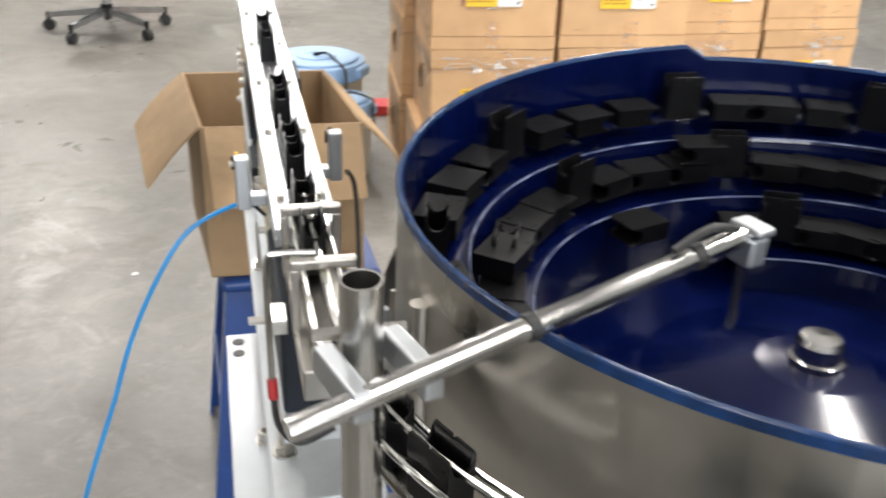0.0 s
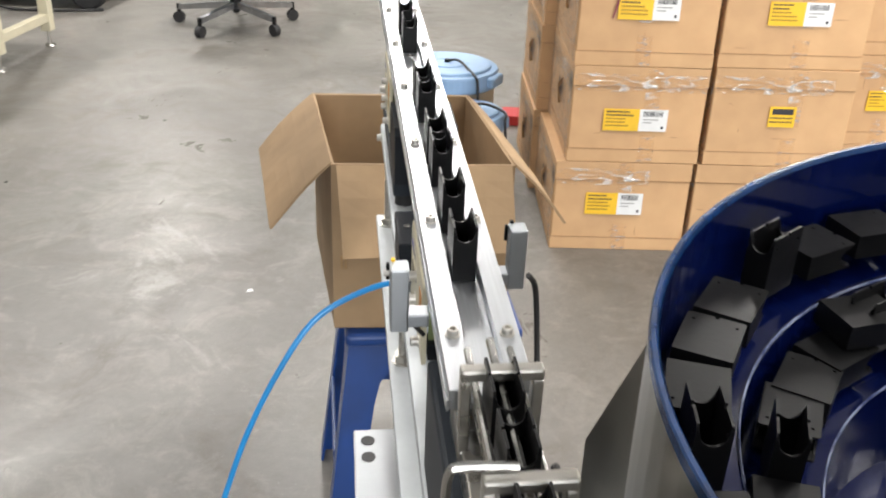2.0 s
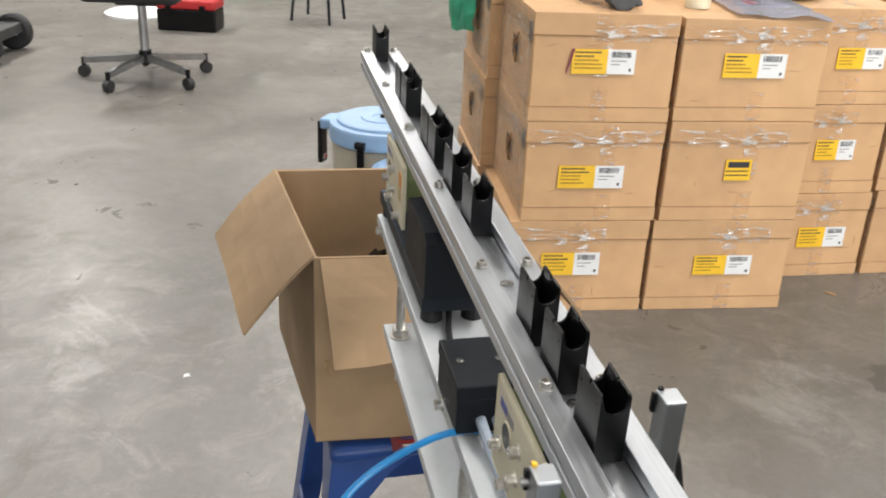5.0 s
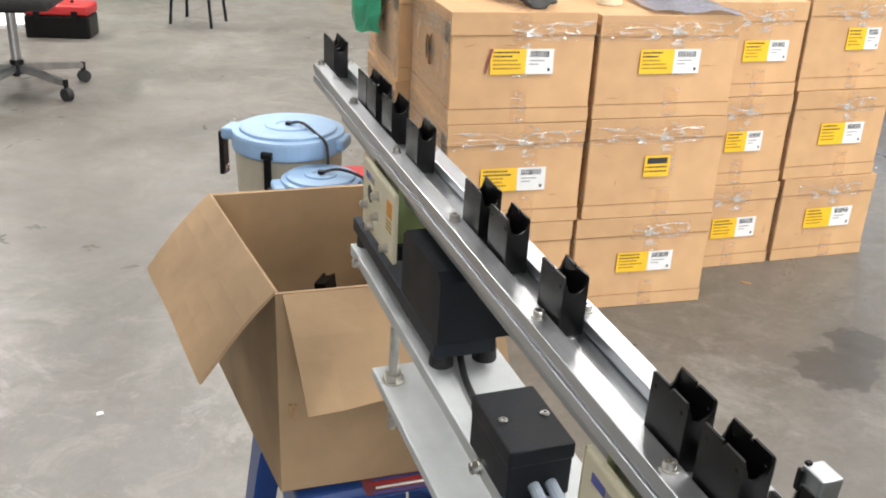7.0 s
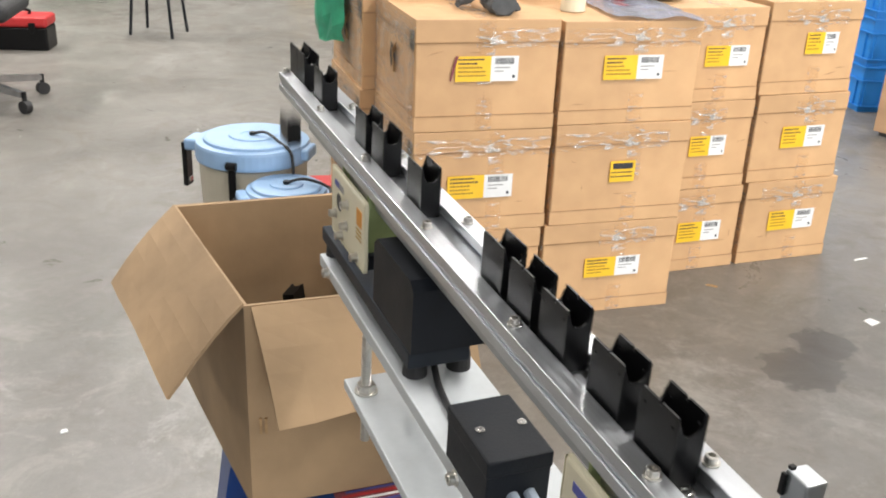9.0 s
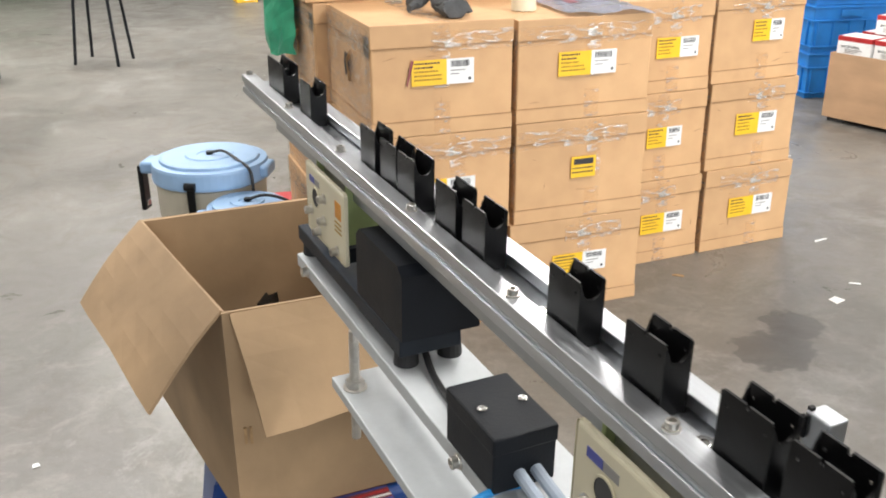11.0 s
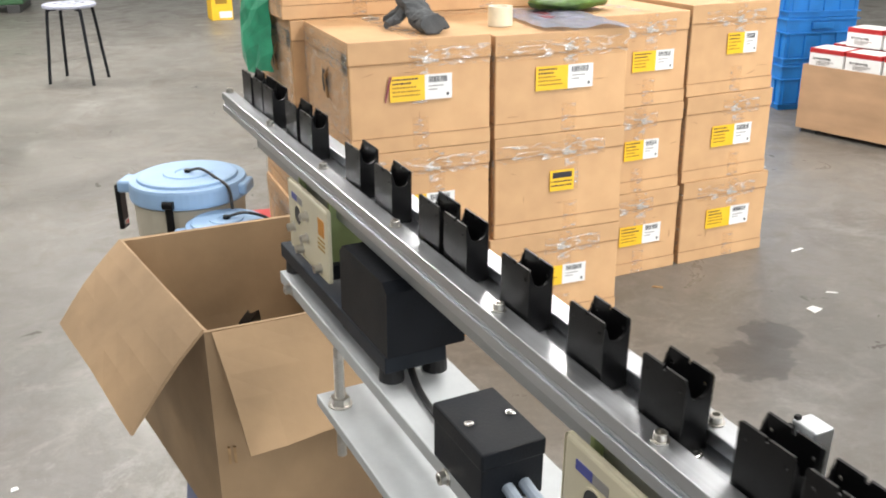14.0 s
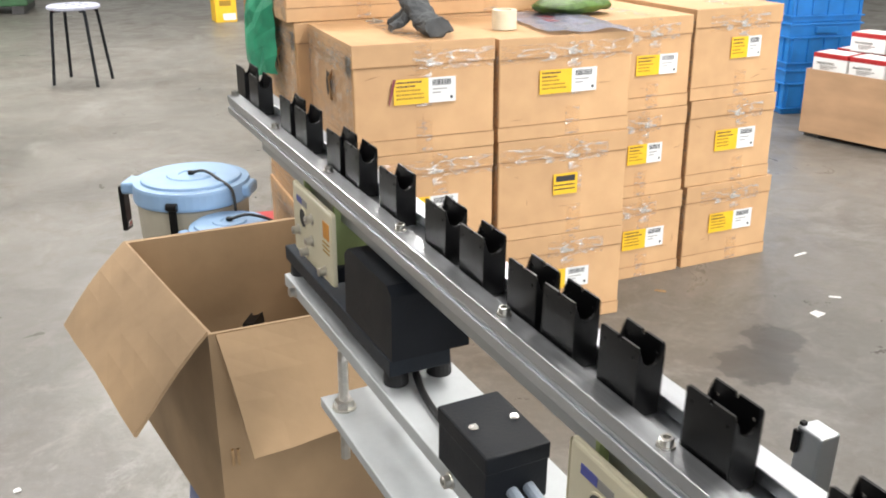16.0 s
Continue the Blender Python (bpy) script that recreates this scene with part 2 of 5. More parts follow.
# ---- building helpers ----
def box(bm, x0, x1, y0, y1, z0, z1, bev=0.0, seg=2):
    r = bmesh.ops.create_cube(bm, size=1.0)
    vs = r["verts"]
    for v in vs:
        v.co = Vector(((x0 + x1) / 2 + v.co.x * (x1 - x0), (y0 + y1) / 2 + v.co.y * (y1 - y0), (z0 + z1) / 2 + v.co.z * (z1 - z0)))
    if bev:
        es = list({e for v in vs for e in v.link_edges})
        out = bmesh.ops.bevel(bm, geom=es, offset=bev, segments=seg, affect="EDGES", profile=0.5)
        faces = {f for v in out["verts"] for f in v.link_faces}
        for f in faces:
            f.normal_update()
            f.tag = max(abs(c) for c in f.normal) > 0.9999
    return bm


def cyl(bm, a, b, r0, r1=None, seg=16, caps=True):
    a, b = Vector(a), Vector(b)
    m = Matrix.Translation((a + b) / 2) @ (b - a).to_track_quat("Z", "Y").to_matrix().to_4x4()
    bmesh.ops.create_cone(bm, cap_ends=caps, segments=seg, radius1=r0, radius2=r0 if r1 is None else r1, depth=(b - a).length, matrix=m)
    return bm


def spline(pts, n=8):
    """Points on a smooth curve through pts."""
    pts = [Vector(p) for p in pts]
    out = []
    for i in range(len(pts) - 1):
        p0, p1, p2, p3 = pts[max(i - 1, 0)], pts[i], pts[i + 1], pts[min(i + 2, len(pts) - 1)]
        for k in range(n):
            t = k / n
            out.append(0.5 * ((2 * p1) + (p2 - p0) * t + (2 * p0 - 5 * p1 + 4 * p2 - p3) * t * t + (3 * p1 - p0 - 3 * p2 + p3) * t ** 3))
    return out + [pts[-1]]


def pipe(bm, pts, r, seg=10, n=8):
    """A round rod along a smooth curve."""
    line = spline(pts, n) if n else [Vector(p) for p in pts]
    rings, side = [], None
    for i, p in enumerate(line):
        t = (line[min(i + 1, len(line) - 1)] - line[max(i - 1, 0)]).normalized()
        if side is None:
            side = t.orthogonal().normalized()
        side = (side - t * side.dot(t)).normalized()
        up = t.cross(side)
        rings.append([bm.verts.new(p + r * (math.cos(a) * side + math.sin(a) * up)) for a in (2 * math.pi * k / seg for k in range(seg))])
    for a, b in zip(rings, rings[1:]):
        for k in range(seg):
            bm.faces.new((a[k], a[(k + 1) % seg], b[(k + 1) % seg], b[k]))
    bm.faces.new(rings[0][::-1]), bm.faces.new(rings[-1])
    return bm


def lathe(bm, prof, seg=48, cx=0.0, cy=0.0):
    """A turned shape: prof is rows of radius and height."""
    rings = [[bm.verts.new((cx + r * math.cos(2 * math.pi * k / seg), cy + r * math.sin(2 * math.pi * k / seg), z)) for k in range(seg)] for r, z in prof]
    for a, b in zip(rings, rings[1:]):
        for k in range(seg):
            bm.faces.new((a[k], a[(k + 1) % seg], b[(k + 1) % seg], b[k]))
    return bm


def plate(bm, outline, axis, lo, hi):
    """A flat outline pushed out along one axis."""
    def at(p, h):
        q = list(p)
        q.insert(axis, h)
        return q
    a = [bm.verts.new(at(p, lo)) for p in outline]
    b = [bm.verts.new(at(p, hi)) for p in outline]
    bm.faces.new(a), bm.faces.new(b[::-1])
    for k in range(len(a)):
        j = (k + 1) % len(a)
        bm.faces.new((a[k], b[k], b[j], a[j]))
    bmesh.ops.recalc_face_normals(bm, faces=bm.faces[:])
    return bm


def sheet(bm, grid, thick):
    """A bent sheet of some thickness from rows of points."""
    vs = [[bm.verts.new(p) for p in row] for row in grid]
    for r in range(len(vs) - 1):
        for c in range(len(vs[0]) - 1):
            bm.faces.new((vs[r][c], vs[r][c + 1], vs[r + 1][c + 1], vs[r + 1][c]))
    bmesh.ops.recalc_face_normals(bm, faces=bm.faces[:])
    bmesh.ops.solidify(bm, geom=bm.faces[:], thickness=thick)
    return bm


def B():
    return bmesh.new()


def mesh_of(name, bm, material, smooth=True, angle=35):
    bmesh.ops.recalc_face_normals(bm, faces=bm.faces[:])
    me = bpy.data.meshes.new(name)
    if smooth:
        for f in bm.faces:
            f.smooth = not f.tag
        for e in bm.edges:
            if len(e.link_faces) == 2 and e.calc_face_angle(0) > radians(angle):
                e.smooth = False
    bm.to_mesh(me)
    bm.free()
    me.materials.append(material)
    return me


def part(name, bm, material, parent, label="", smooth=True):
    ob = new(name, mesh_of(name, bm, material, smooth))
    ob.parent = parent
    return tagged(ob, label)


def share(name, me, parent, m):
    ob = new(name, me)
    ob.parent = parent
    ob.matrix_basis = m
    return ob


def thing(name, label, category, m=None, group="", kind=""):
    ob = new(name)
    ob.empty_display_size = 0.05
    ob.matrix_basis = m if m is not None else Matrix()
    return tagged(ob, label, category, group, kind)


def solid(name, bm, material, label, category, m=None, group="", kind=""):
    ob = new(name, mesh_of(name, bm, material))
    if m is not None:
        ob.matrix_basis = m
    return tagged(ob, label, category, group, kind)


# ---- hall ----
XW, XE, YS, YN, HC = -9.0, 8.0, -6.0, 13.0, 4.2
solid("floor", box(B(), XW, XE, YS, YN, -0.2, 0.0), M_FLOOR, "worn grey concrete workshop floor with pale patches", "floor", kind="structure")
solid("wall_north", box(B(), XW, XE, YN, YN + 0.2, 0, HC), M_WALL, "plain painted workshop wall", "wall", kind="structure")
DX0, DX1, DH = -0.6, 4.6, 3.0
b = box(B(), XW, DX0, YS - 0.2, YS, 0, HC)
box(b, DX1, XE, YS - 0.2, YS, 0, HC)
box(b, DX0, DX1, YS - 0.2, YS, DH, HC)
solid("wall_south", b, M_WALL, "painted workshop wall with a wide open doorway", "wall", kind="structure")
# daylight through an unseen doorway, added to explain the bright carton fronts
lamp = bpy.data.lights.new("doorway_daylight", "AREA")
lamp.shape, lamp.size, lamp.size_y, lamp.energy, lamp.color = "RECTANGLE", DX1 - DX0 - 0.1, DH - 0.1, DOOR_W, (0.97, 0.985, 1.0)
day = new("doorway_daylight", lamp)
day.matrix_basis = look(((DX0 + DX1) / 2, YS - 0.1, DH / 2), ((DX0 + DX1) / 2, 0, DH / 2))
solid("ground", box(B(), XW - 6, XE + 6, YS - 14, YS - 0.2, -0.25, -0.01), M_FLOOR, "grey concrete yard outside the doorway", "ground", kind="structure")
solid("wall_west", box(B(), XW - 0.2, XW, YS - 0.2, YN + 0.2, 0, HC), M_WALL, "plain painted workshop wall", "wall", kind="structure")
solid("wall_east", box(B(), XE, XE + 0.2, YS - 0.2, YN + 0.2, 0, HC), M_WALL, "plain painted workshop wall", "wall", kind="structure")
solid("ceiling", box(B(), XW - 0.2, XE + 0.2, YS - 0.2, YN + 0.2, HC, HC + 0.2), M_ROOF, "plain pale ceiling", "ceiling", kind="structure")


def ceiling_light(x, y, z=3.3, watts=84.0):
    t = thing("ceiling_light", "white twin-tube batten light hung from the ceiling", "ceiling light", pose(x, y, z), group="ceiling lights")
    part("housing", box(B(), -0.13, 0.13, -0.65, 0.65, 0.03, 0.10, 0.01), M_WALL, t)
    part("diffuser", box(B(), -0.12, 0.12, -0.62, 0.62, 0.015, 0.03, 0.004), M_DIFF, t)
    for s in (-0.5, 0.5):
        part("hanger", cyl(B(), (0, s, 0.1), (0, s, HC - z), 0.004, seg=6), M_ZINC, t)
    lamp = bpy.data.lights.new("tube_light", "AREA")
    lamp.shape, lamp.size, lamp.size_y, lamp.energy, lamp.color = "RECTANGLE", 0.24, 1.24, watts * LAMP_GAIN, (1.0, 0.965, 0.925)
    lo = new("tube_light", lamp)
    lo.location = (x, y, z)


# unseen tubes, watts tuned: dimmer over the machine, brighter over stacks and far aisle
for ly, watts in ((-1.6, (8, 12, 36, 45)), (1.1, (22, 28, 108, 60)), (4.6, (140, 108, 72, 74)), (7.5, (185, 140, 84, 80))):
    for lx, w in zip((-3.3, -0.9, 1.5, 3.9), watts):
        ceiling_light(lx, ly, watts=w)

# ---- linear feeder ----
# Its own space: x across the track, y along it away from the bowl, z the height over the floor.
TRACK = pose(-0.0645, 0.2207, 0.926, 2.2, 0, 11.83) @ pose(0, 0, -0.918)
RAIL_Z = 0.918


def cap_screw(bm, x, y, z, r=0.0042, h=0.0045, ax=2):
    """A socket head cap screw with its washer, standing along an axis."""
    q = {2: Matrix(), 0: Matrix.Rotation(-math.pi / 2, 4, "Y"), 1: Matrix.Rotation(math.pi / 2, 4, "X")}[ax]
    m = Matrix.Translation((x, y, z)) @ q
    start = len(bm.verts)
    lathe(bm, [(0, 0), (r * 1.35, 0), (r * 1.35, 0.0009), (r, 0.0009), (r, h * 0.9), (r * 0.88, h), (r * 0.55, h), (r * 0.5, h * 0.45), (0, h * 0.45)], 14)
    bm.verts.ensure_lookup_table()
    for v in bm.verts[start:]:
        v.co = m @ v.co


def linear_feeder():
    t = thing("linear_feeder", "aluminium linear vibratory feeder track with cream spring plates", "linear feeder", TRACK)
    # rails
    for x0, x1, y0 in ((-0.0075, 0.0065, -0.052), (0.0255, 0.0395, -0.045)):
        rail = part("rail", box(B(), x0, x1, y0, 0.874, 0.9105, RAIL_Z, 0.0006), M_ALU, t, "bright brushed aluminium rail")
        for k in range(7):
            b = B()
            cap_screw(b, 0.0 if x0 < 0 else 0.032, 0.145 * k, RAIL_Z, 0.0034, 0.0046)
            part("cap_screw", b, M_ZINC, rail)
    part("track_bed", box(B(), -0.0060, 0.0380, -0.045, 0.873, 0.8990, 0.9086, 0.0008), M_ALU, t, "grooved aluminium bed between the rails")
    for x0, x1 in ((-0.0060, 0.0040), (0.0280, 0.0380)):
        part("rail_seat", box(B(), x0, x1, -0.044, 0.8725, 0.9087, 0.9104), M_ALU2, t)
    for x0, x1 in ((-0.0078, -0.0061), (0.0381, 0.0398)):
        part("side_lip", box(B(), x0, x1, -0.045, 0.873, 0.8985, 0.9058, 0.0005), M_ALU, t, "rounded lower lip of the track bed")
    bed = part("under_bar", box(B(), 0.004, 0.028, 0.10, 0.79, 0.878, 0.8988, 0.001), M_ALU2, t)
    for y in (0.19, 0.33, 0.62):
        b = B()
        cap_screw(b, 0.016, y - 0.05, 0.9088, 0.0036, 0.0012)
        part("flush_screw", b, M_STEEL, bed)

    # cream spring plates, far pair and near pair
    def spring_plate(y0, y1, z0, z1, x, logo):
        pl = part("spring_plate", box(B(), x - 0.004, x, y0, y1, z0, z1, 0.0035, 3), M_CREAM, t, "cream painted spring plate with bolts")
        yc, zc = y0 * 0.28 + y1 * 0.72, z0 * 0.42 + z1 * 0.58
        # dark disc on the plate, the hole's inner shade put in as colour
        part("hole", cyl(B(), (x - 0.0046, yc, zc), (x - 0.0038, yc, zc), 0.0085, seg=24), M_DARKM, pl)
        part("hole_lip", lathe_x(x - 0.0044, yc, zc, 0.0085, 0.0098), M_CREAM, pl)
        for fy, fz in ((0.86, 0.34), (0.5, 0.68), (0.52, 0.36), (0.66, 0.13), (0.20, 0.12)):
            b = B()
            cap_screw(b, x - 0.004, y0 + (y1 - y0) * fy, z0 + (z1 - z0) * fz, 0.0037, 0.0065, 0)
            part("spring_bolt", b, M_ZINC, pl)
        part("sticker", box(B(), x - 0.0045, x - 0.0040, y0 + 0.008, y0 + 0.022, zc + 0.001, zc + 0.016), M_ORANGE, pl, "orange warning sticker")
        for k, (w, c) in enumerate(((0.014, M_INK3), (0.013, M_INK4))):
            yy = y1 - 0.012 - k * 0.0145
            part("logo_bar", box(B(), x - 0.0044, x - 0.0040, yy - w, yy, z1 - 0.016, z1 - 0.010), c, pl)
        for k in range(3):
            part("print_line", box(B(), x - 0.0044, x - 0.0040, y0 + 0.008, y0 + 0.024, zc - 0.004 - 0.004 * k, zc - 0.0025 - 0.004 * k), M_INK2, pl)
        # leaf springs and clamps behind the plate
        for yy in (y0 + 0.012, y1 - 0.016):
            part("leaf_spring", box(B(), x + 0.002, x + 0.032, yy - 0.002, yy + 0.002, z0 + 0.004, z1 + 0.004, 0.0005), M_GLASSP, t, "greenish fibre leaf spring")
            part("spring_clamp", box(B(), x + 0.001, x + 0.033, yy - 0.008, yy + 0.008, z0 + 0.002, z0 + 0.016, 0.001), M_BLACKM, t)
        return pl

    spring_plate(0.554, 0.656, 0.823, 0.889, -0.004, True)
    spring_plate(0.102, 0.207, 0.823, 0.889, -0.004, True)

    # dark base bar and magnet cover
    base = part("base_bar", box(B(), -0.009, 0.042, 0.436, 0.686, 0.7995, 0.8135, 0.0012), M_SLATE, t, "slate-grey steel base bar")
    cover = [(0.433, 0.8145), (0.433, 0.867), (0.441, 0.8735), (0.518, 0.8735), (0.526, 0.8665), (0.526, 0.8145)]
    part("magnet_cover", plate(B(), cover, 0, -0.0085, 0.056), M_BLACKM, t, "black sheet-metal magnet cover")
    part("cover_skirt", box(B(), -0.0080, -0.0072, 0.449, 0.526, 0.798, 0.8143), M_BLACKM, t)
    for y in (0.678, 0.452):
        for x in (0.003, 0.040):
            part("rubber_foot", cyl(B(), (x, y, 0.7850), (x, y, 0.7995), 0.010, 0.009, 16), M_RUBBER, t, "black rubber buffer")
    # long aluminium mounting plate with its adjusting studs
    plate1 = part("mounting_plate", box(B(), -0.012, 0.056, -0.12, 0.684, 0.7730, 0.7850, 0.001), M_PLATE, t, "long pale aluminium mounting plate")
    for y in (0.652, 0.33, -0.05):
        b = B()
        cap_screw(b, -0.012, y, 0.779, 0.0045, 0.006, 0)
        part("side_bolt", b, M_ZINC, plate1)
    low = part("lower_plate", box(B(), -0.022, 0.066, -0.12, 0.562, 0.7065, 0.7165, 0.001), M_PLATE, t, "pale aluminium lower plate")
    for y in (0.537, 0.26, -0.06):
        for x in (-0.009, 0.052):
            stud = part("stud", cyl(B(), (x, y, 0.665 if y > 0.4 else 0.602), (x, y, 0.7730), 0.0042, seg=12), M_ZINC, low, "threaded adjusting stud")
            b = B()
            cyl(b, (x, y, 0.7165), (x, y, 0.718), 0.0105, seg=20)
            cyl(b, (x, y, 0.718), (x, y, 0.7245), 0.0085, seg=6)
            part("nut", b, M_ZINC, stud)
            b = B()
            for k in range(20):
                lathe(b, [(0.0040, 0.7247 + 0.002 * k), (0.0047, 0.7254 + 0.002 * k), (0.0040, 0.7261 + 0.002 * k)], 10, x, y)
            part("thread", b, M_ZINC, stud)
    # terminal box with its two lid screws and sleeves
    tb = part("terminal_box", box(B(), -0.0125, 0.032, 0.282, 0.348, 0.7855, 0.824, 0.0012), M_BLACKM, t, "black metal terminal box with two lid screws")
    part("lid", box(B(), -0.0133, 0.0328, 0.2812, 0.3488, 0.814, 0.8265, 0.0015), M_BLACKM, tb)
    for x in (-0.004, 0.026):
        b = B()
        cap_screw(b, x, 0.315, 0.8265, 0.0024, 0.0018)
        part("lid_screw", b, M_STEEL, tb)
    for x in (0.006, 0.018):
        part("cable_sleeve", pipe(B(), [(x, 0.282, 0.797), (x, 0.262, 0.794), (x + 0.002, 0.23, 0.789), (x + 0.003, 0.12, 0.7893)], 0.0042), M_GREYC, tb, "grey cable sleeve")
    part("flex_lead", pipe(B(), [(0.010, 0.348, 0.790), (0.008, 0.375, 0.788), (0.012, 0.42, 0.788), (0.018, 0.45, 0.792)], 0.0028), M_CABLE, tb)
    # second magnet cover near the bowl
    part("magnet_cover", box(B(), -0.010, 0.044, -0.10, 0.04, 0.785, 0.874, 0.003), M_SLATE, t, "slate magnet cover")
    part("riser", box(B(), 0.004, 0.030, -0.04, 0.10, 0.8155, 0.8738, 0.001), M_ALU2, t)

    # optic fork: two upright heads on side arms
    for s, xa, xb, yc in ((-1, -0.033, -0.021, 0.062), (1, 0.0510, 0.0630, 0.112)):
        head = part("sensor_head", box(B(), xa, xb, yc - 0.007, yc + 0.007, 0.884, 0.930, 0.0012), M_ALU2, t, "grey square sensor post beside the track")
        arm0, arm1 = (xb - 0.001, -0.0078) if s < 0 else (0.0398, xa + 0.001)
        part("sensor_arm", box(B(), arm0, arm1, yc - 0.0065, yc + 0.0065, 0.887, 0.8965, 0.001), M_ALU2, head)
        part("sensor_insert", box(B(), xa - 0.0022, xa - 0.0001, yc + 0.004, yc + 0.0072, 0.917, 0.9285, 0.0006), M_BLACKP, head)
        if s < 0:
            part("fitting", cyl(B(), (xa - 0.004, yc + 0.005, 0.922), (xa - 0.0002, yc + 0.005, 0.922), 0.0024, seg=10), M_ZINC, head)
            part("lead_tail", pipe(B(), [(xa + 0.010, yc + 0.004, 0.886), (xa + 0.016, yc + 0.012, 0.878), (xa + 0.024, yc + 0.010, 0.870)], 0.0016, 8, 5), M_CABLE, head)
        part("status_lamp", box(B(), xa + 0.001, xa + 0.0035, yc + 0.0045, yc + 0.0068, 0.9301, 0.9318), M_YELLOW if s < 0 else M_BLACKP, head)
    return t


def lathe_x(x, y, z, r0, r1):
    b = B()
    lathe(b, [(r0, -0.0006), (r1, -0.0003), (r1, 0.0006), (r0, 0.0006)], 24)
    m = Matrix.Translation((x, y, z)) @ Matrix.Rotation(-math.pi / 2, 4, "Y")
    for v in b.verts:
        v.co = m @ v.co
    return b


M_INK3 = mat("blue_print", (0.07, 0.08, 0.30), 0.5, var=0.1)
M_INK4 = mat("grey_print", (0.26, 0.25, 0.24), 0.5, var=0.1)
linear_feeder()

hose = solid("air_hose", pipe(B(), [(-0.093, 0.500, 0.798), (-0.125, 0.505, 0.804), (-0.159, 0.490, 0.803), (-0.204, 0.468, 0.781), (-0.237, 0.451, 0.732), (-0.268, 0.436, 0.664), (-0.294, 0.423, 0.585), (-0.328, 0.406, 0.487), (-0.375, 0.40, 0.34), (-0.45, 0.45, 0.14), (-0.52, 0.58, 0.012), (-0.62, 0.9, 0.006)], 0.0027, 12),
             M_HOSE, "bright blue plastic air hose arching to the floor", "air hose")
lead = solid("sensor_lead", pipe(B(), [(-0.022, 0.352, 0.900), (-0.016, 0.360, 0.885), (-0.012, 0.345, 0.85), (-0.008, 0.30, 0.80), (-0.004, 0.26, 0.74)], 0.0022, 8),
             M_CABLE, "thin black sensor lead hanging beside the track", "cable")

# ---- feed chute between bowl and track ----
BOWL = (0.325, 0.0935)
BL, BU = 0.3551, -0.2044


def feed_chute():
    t = thing("feed_chute", "welded bright steel wire chute with two gate frames", "feed chute", TRACK)
    # floor and side wires following the curve round the bowl

    def curve(off, z, th0=0.0, th1=1.5, lead_in=-0.03):
        pts = [(off, lead_in, z), (off, -0.10, z), (off, -0.17, z)]
        r = BL - off
        for k in range(9):
            a = th0 + (th1 - th0) * k / 8
            pts.append((BL - r * math.cos(a), BU - r * math.sin(a), z + 0.03 * (a / 1.6)))
        return pts
    for off, z, r in ((0.0045, 0.928, 0.0022), (0.0280, 0.928, 0.0022), (0.0165, 0.934, 0.0024), (0.0085, 0.9065, 0.002), (0.0240, 0.9065, 0.002)):
        part("guide_wire", pipe(B(), curve(off, z), r, 8, 3), M_STEEL, t, "polished guide wire")
    bed = B()
    lo, hi = curve(0.006, 0.9035), curve(0.027, 0.9035)
    sheet(bed, [lo, hi], 0.0015)
    part("chute_bed", bed, M_INOX, t)
    for y in (-0.068, -0.148):
        g = part("gate_frame", box(B(), -0.0045, 0.0385, y - 0.004, y + 0.004, 0.937, 0.944, 0.0015), M_INOX, t, "flat steel gate frame over the chute")
        for x in (-0.0015, 0.0355):
            part("gate_leg", box(B(), x - 0.003, x + 0.003, y - 0.0035, y + 0.0035, 0.892, 0.937, 0.001), M_INOX, g)
        part("gate_foot", box(B(), -0.004, 0.038, y - 0.0035, y + 0.0035, 0.887, 0.8925, 0.001), M_INOX, g)
    # bent wire carrying a red sleeve
    part("bent_rod", pipe(B(), [(0.012, -0.144, 0.946), (-0.012, -0.144, 0.947), (-0.0185, -0.144, 0.942), (-0.0195, -0.144, 0.915), (-0.0195, -0.148, 0.875), (-0.0195, -0.152, 0.852)], 0.0022, 8, 6), M_STEEL, t)
    part("red_sleeve", cyl(B(), (-0.0195, -0.152, 0.856), (-0.0192, -0.154, 0.842), 0.0036, seg=10), M_RED, t, "red plastic sleeve")
    part("air_lead", pipe(B(), [(-0.0192, -0.154, 0.842), (-0.017, -0.164, 0.826), (-0.004, -0.176, 0.819), (0.02, -0.17, 0.824)], 0.0022, 8, 6), M_CABLE, t)
    for x, y in ((-0.012, -0.118), (0.047, -0.112)):
        b = B()
        box(b, x - 0.006, x + 0.006, y - 0.012, y + 0.012, 0.876, 0.888, 0.001)
        part("side_lug", b, M_ZINC, t)
    part("lug_bolt", cyl(B(), (-0.032, -0.118, 0.882), (-0.018, -0.118, 0.882), 0.003, seg=10), M_ZINC, t)
    part("chute_cable", pipe(B(), curve(0.041, 0.905, 0.0, 1.3, -0.16), 0.0026, 8, 3), M_CABLE, t, "black cable along the chute")
    # bracket to the bowl wall
    part("bracket", box(B(), 0.040, 0.066, -0.125, -0.119, 0.862, 0.886, 0.001), M_ALU2, t)
    part("bracket_gusset", plate(B(), [(0.066, 0.900), (0.078, 0.900), (0.078, 0.79), (0.052, 0.79)], 1, -0.124, -0.121), M_INOX, t)
    part("support_foot", box(B(), -0.002, 0.034, -0.20, -0.02, 0.8705, 0.893, 0.001), M_INOX, t)
    return t


feed_chute()


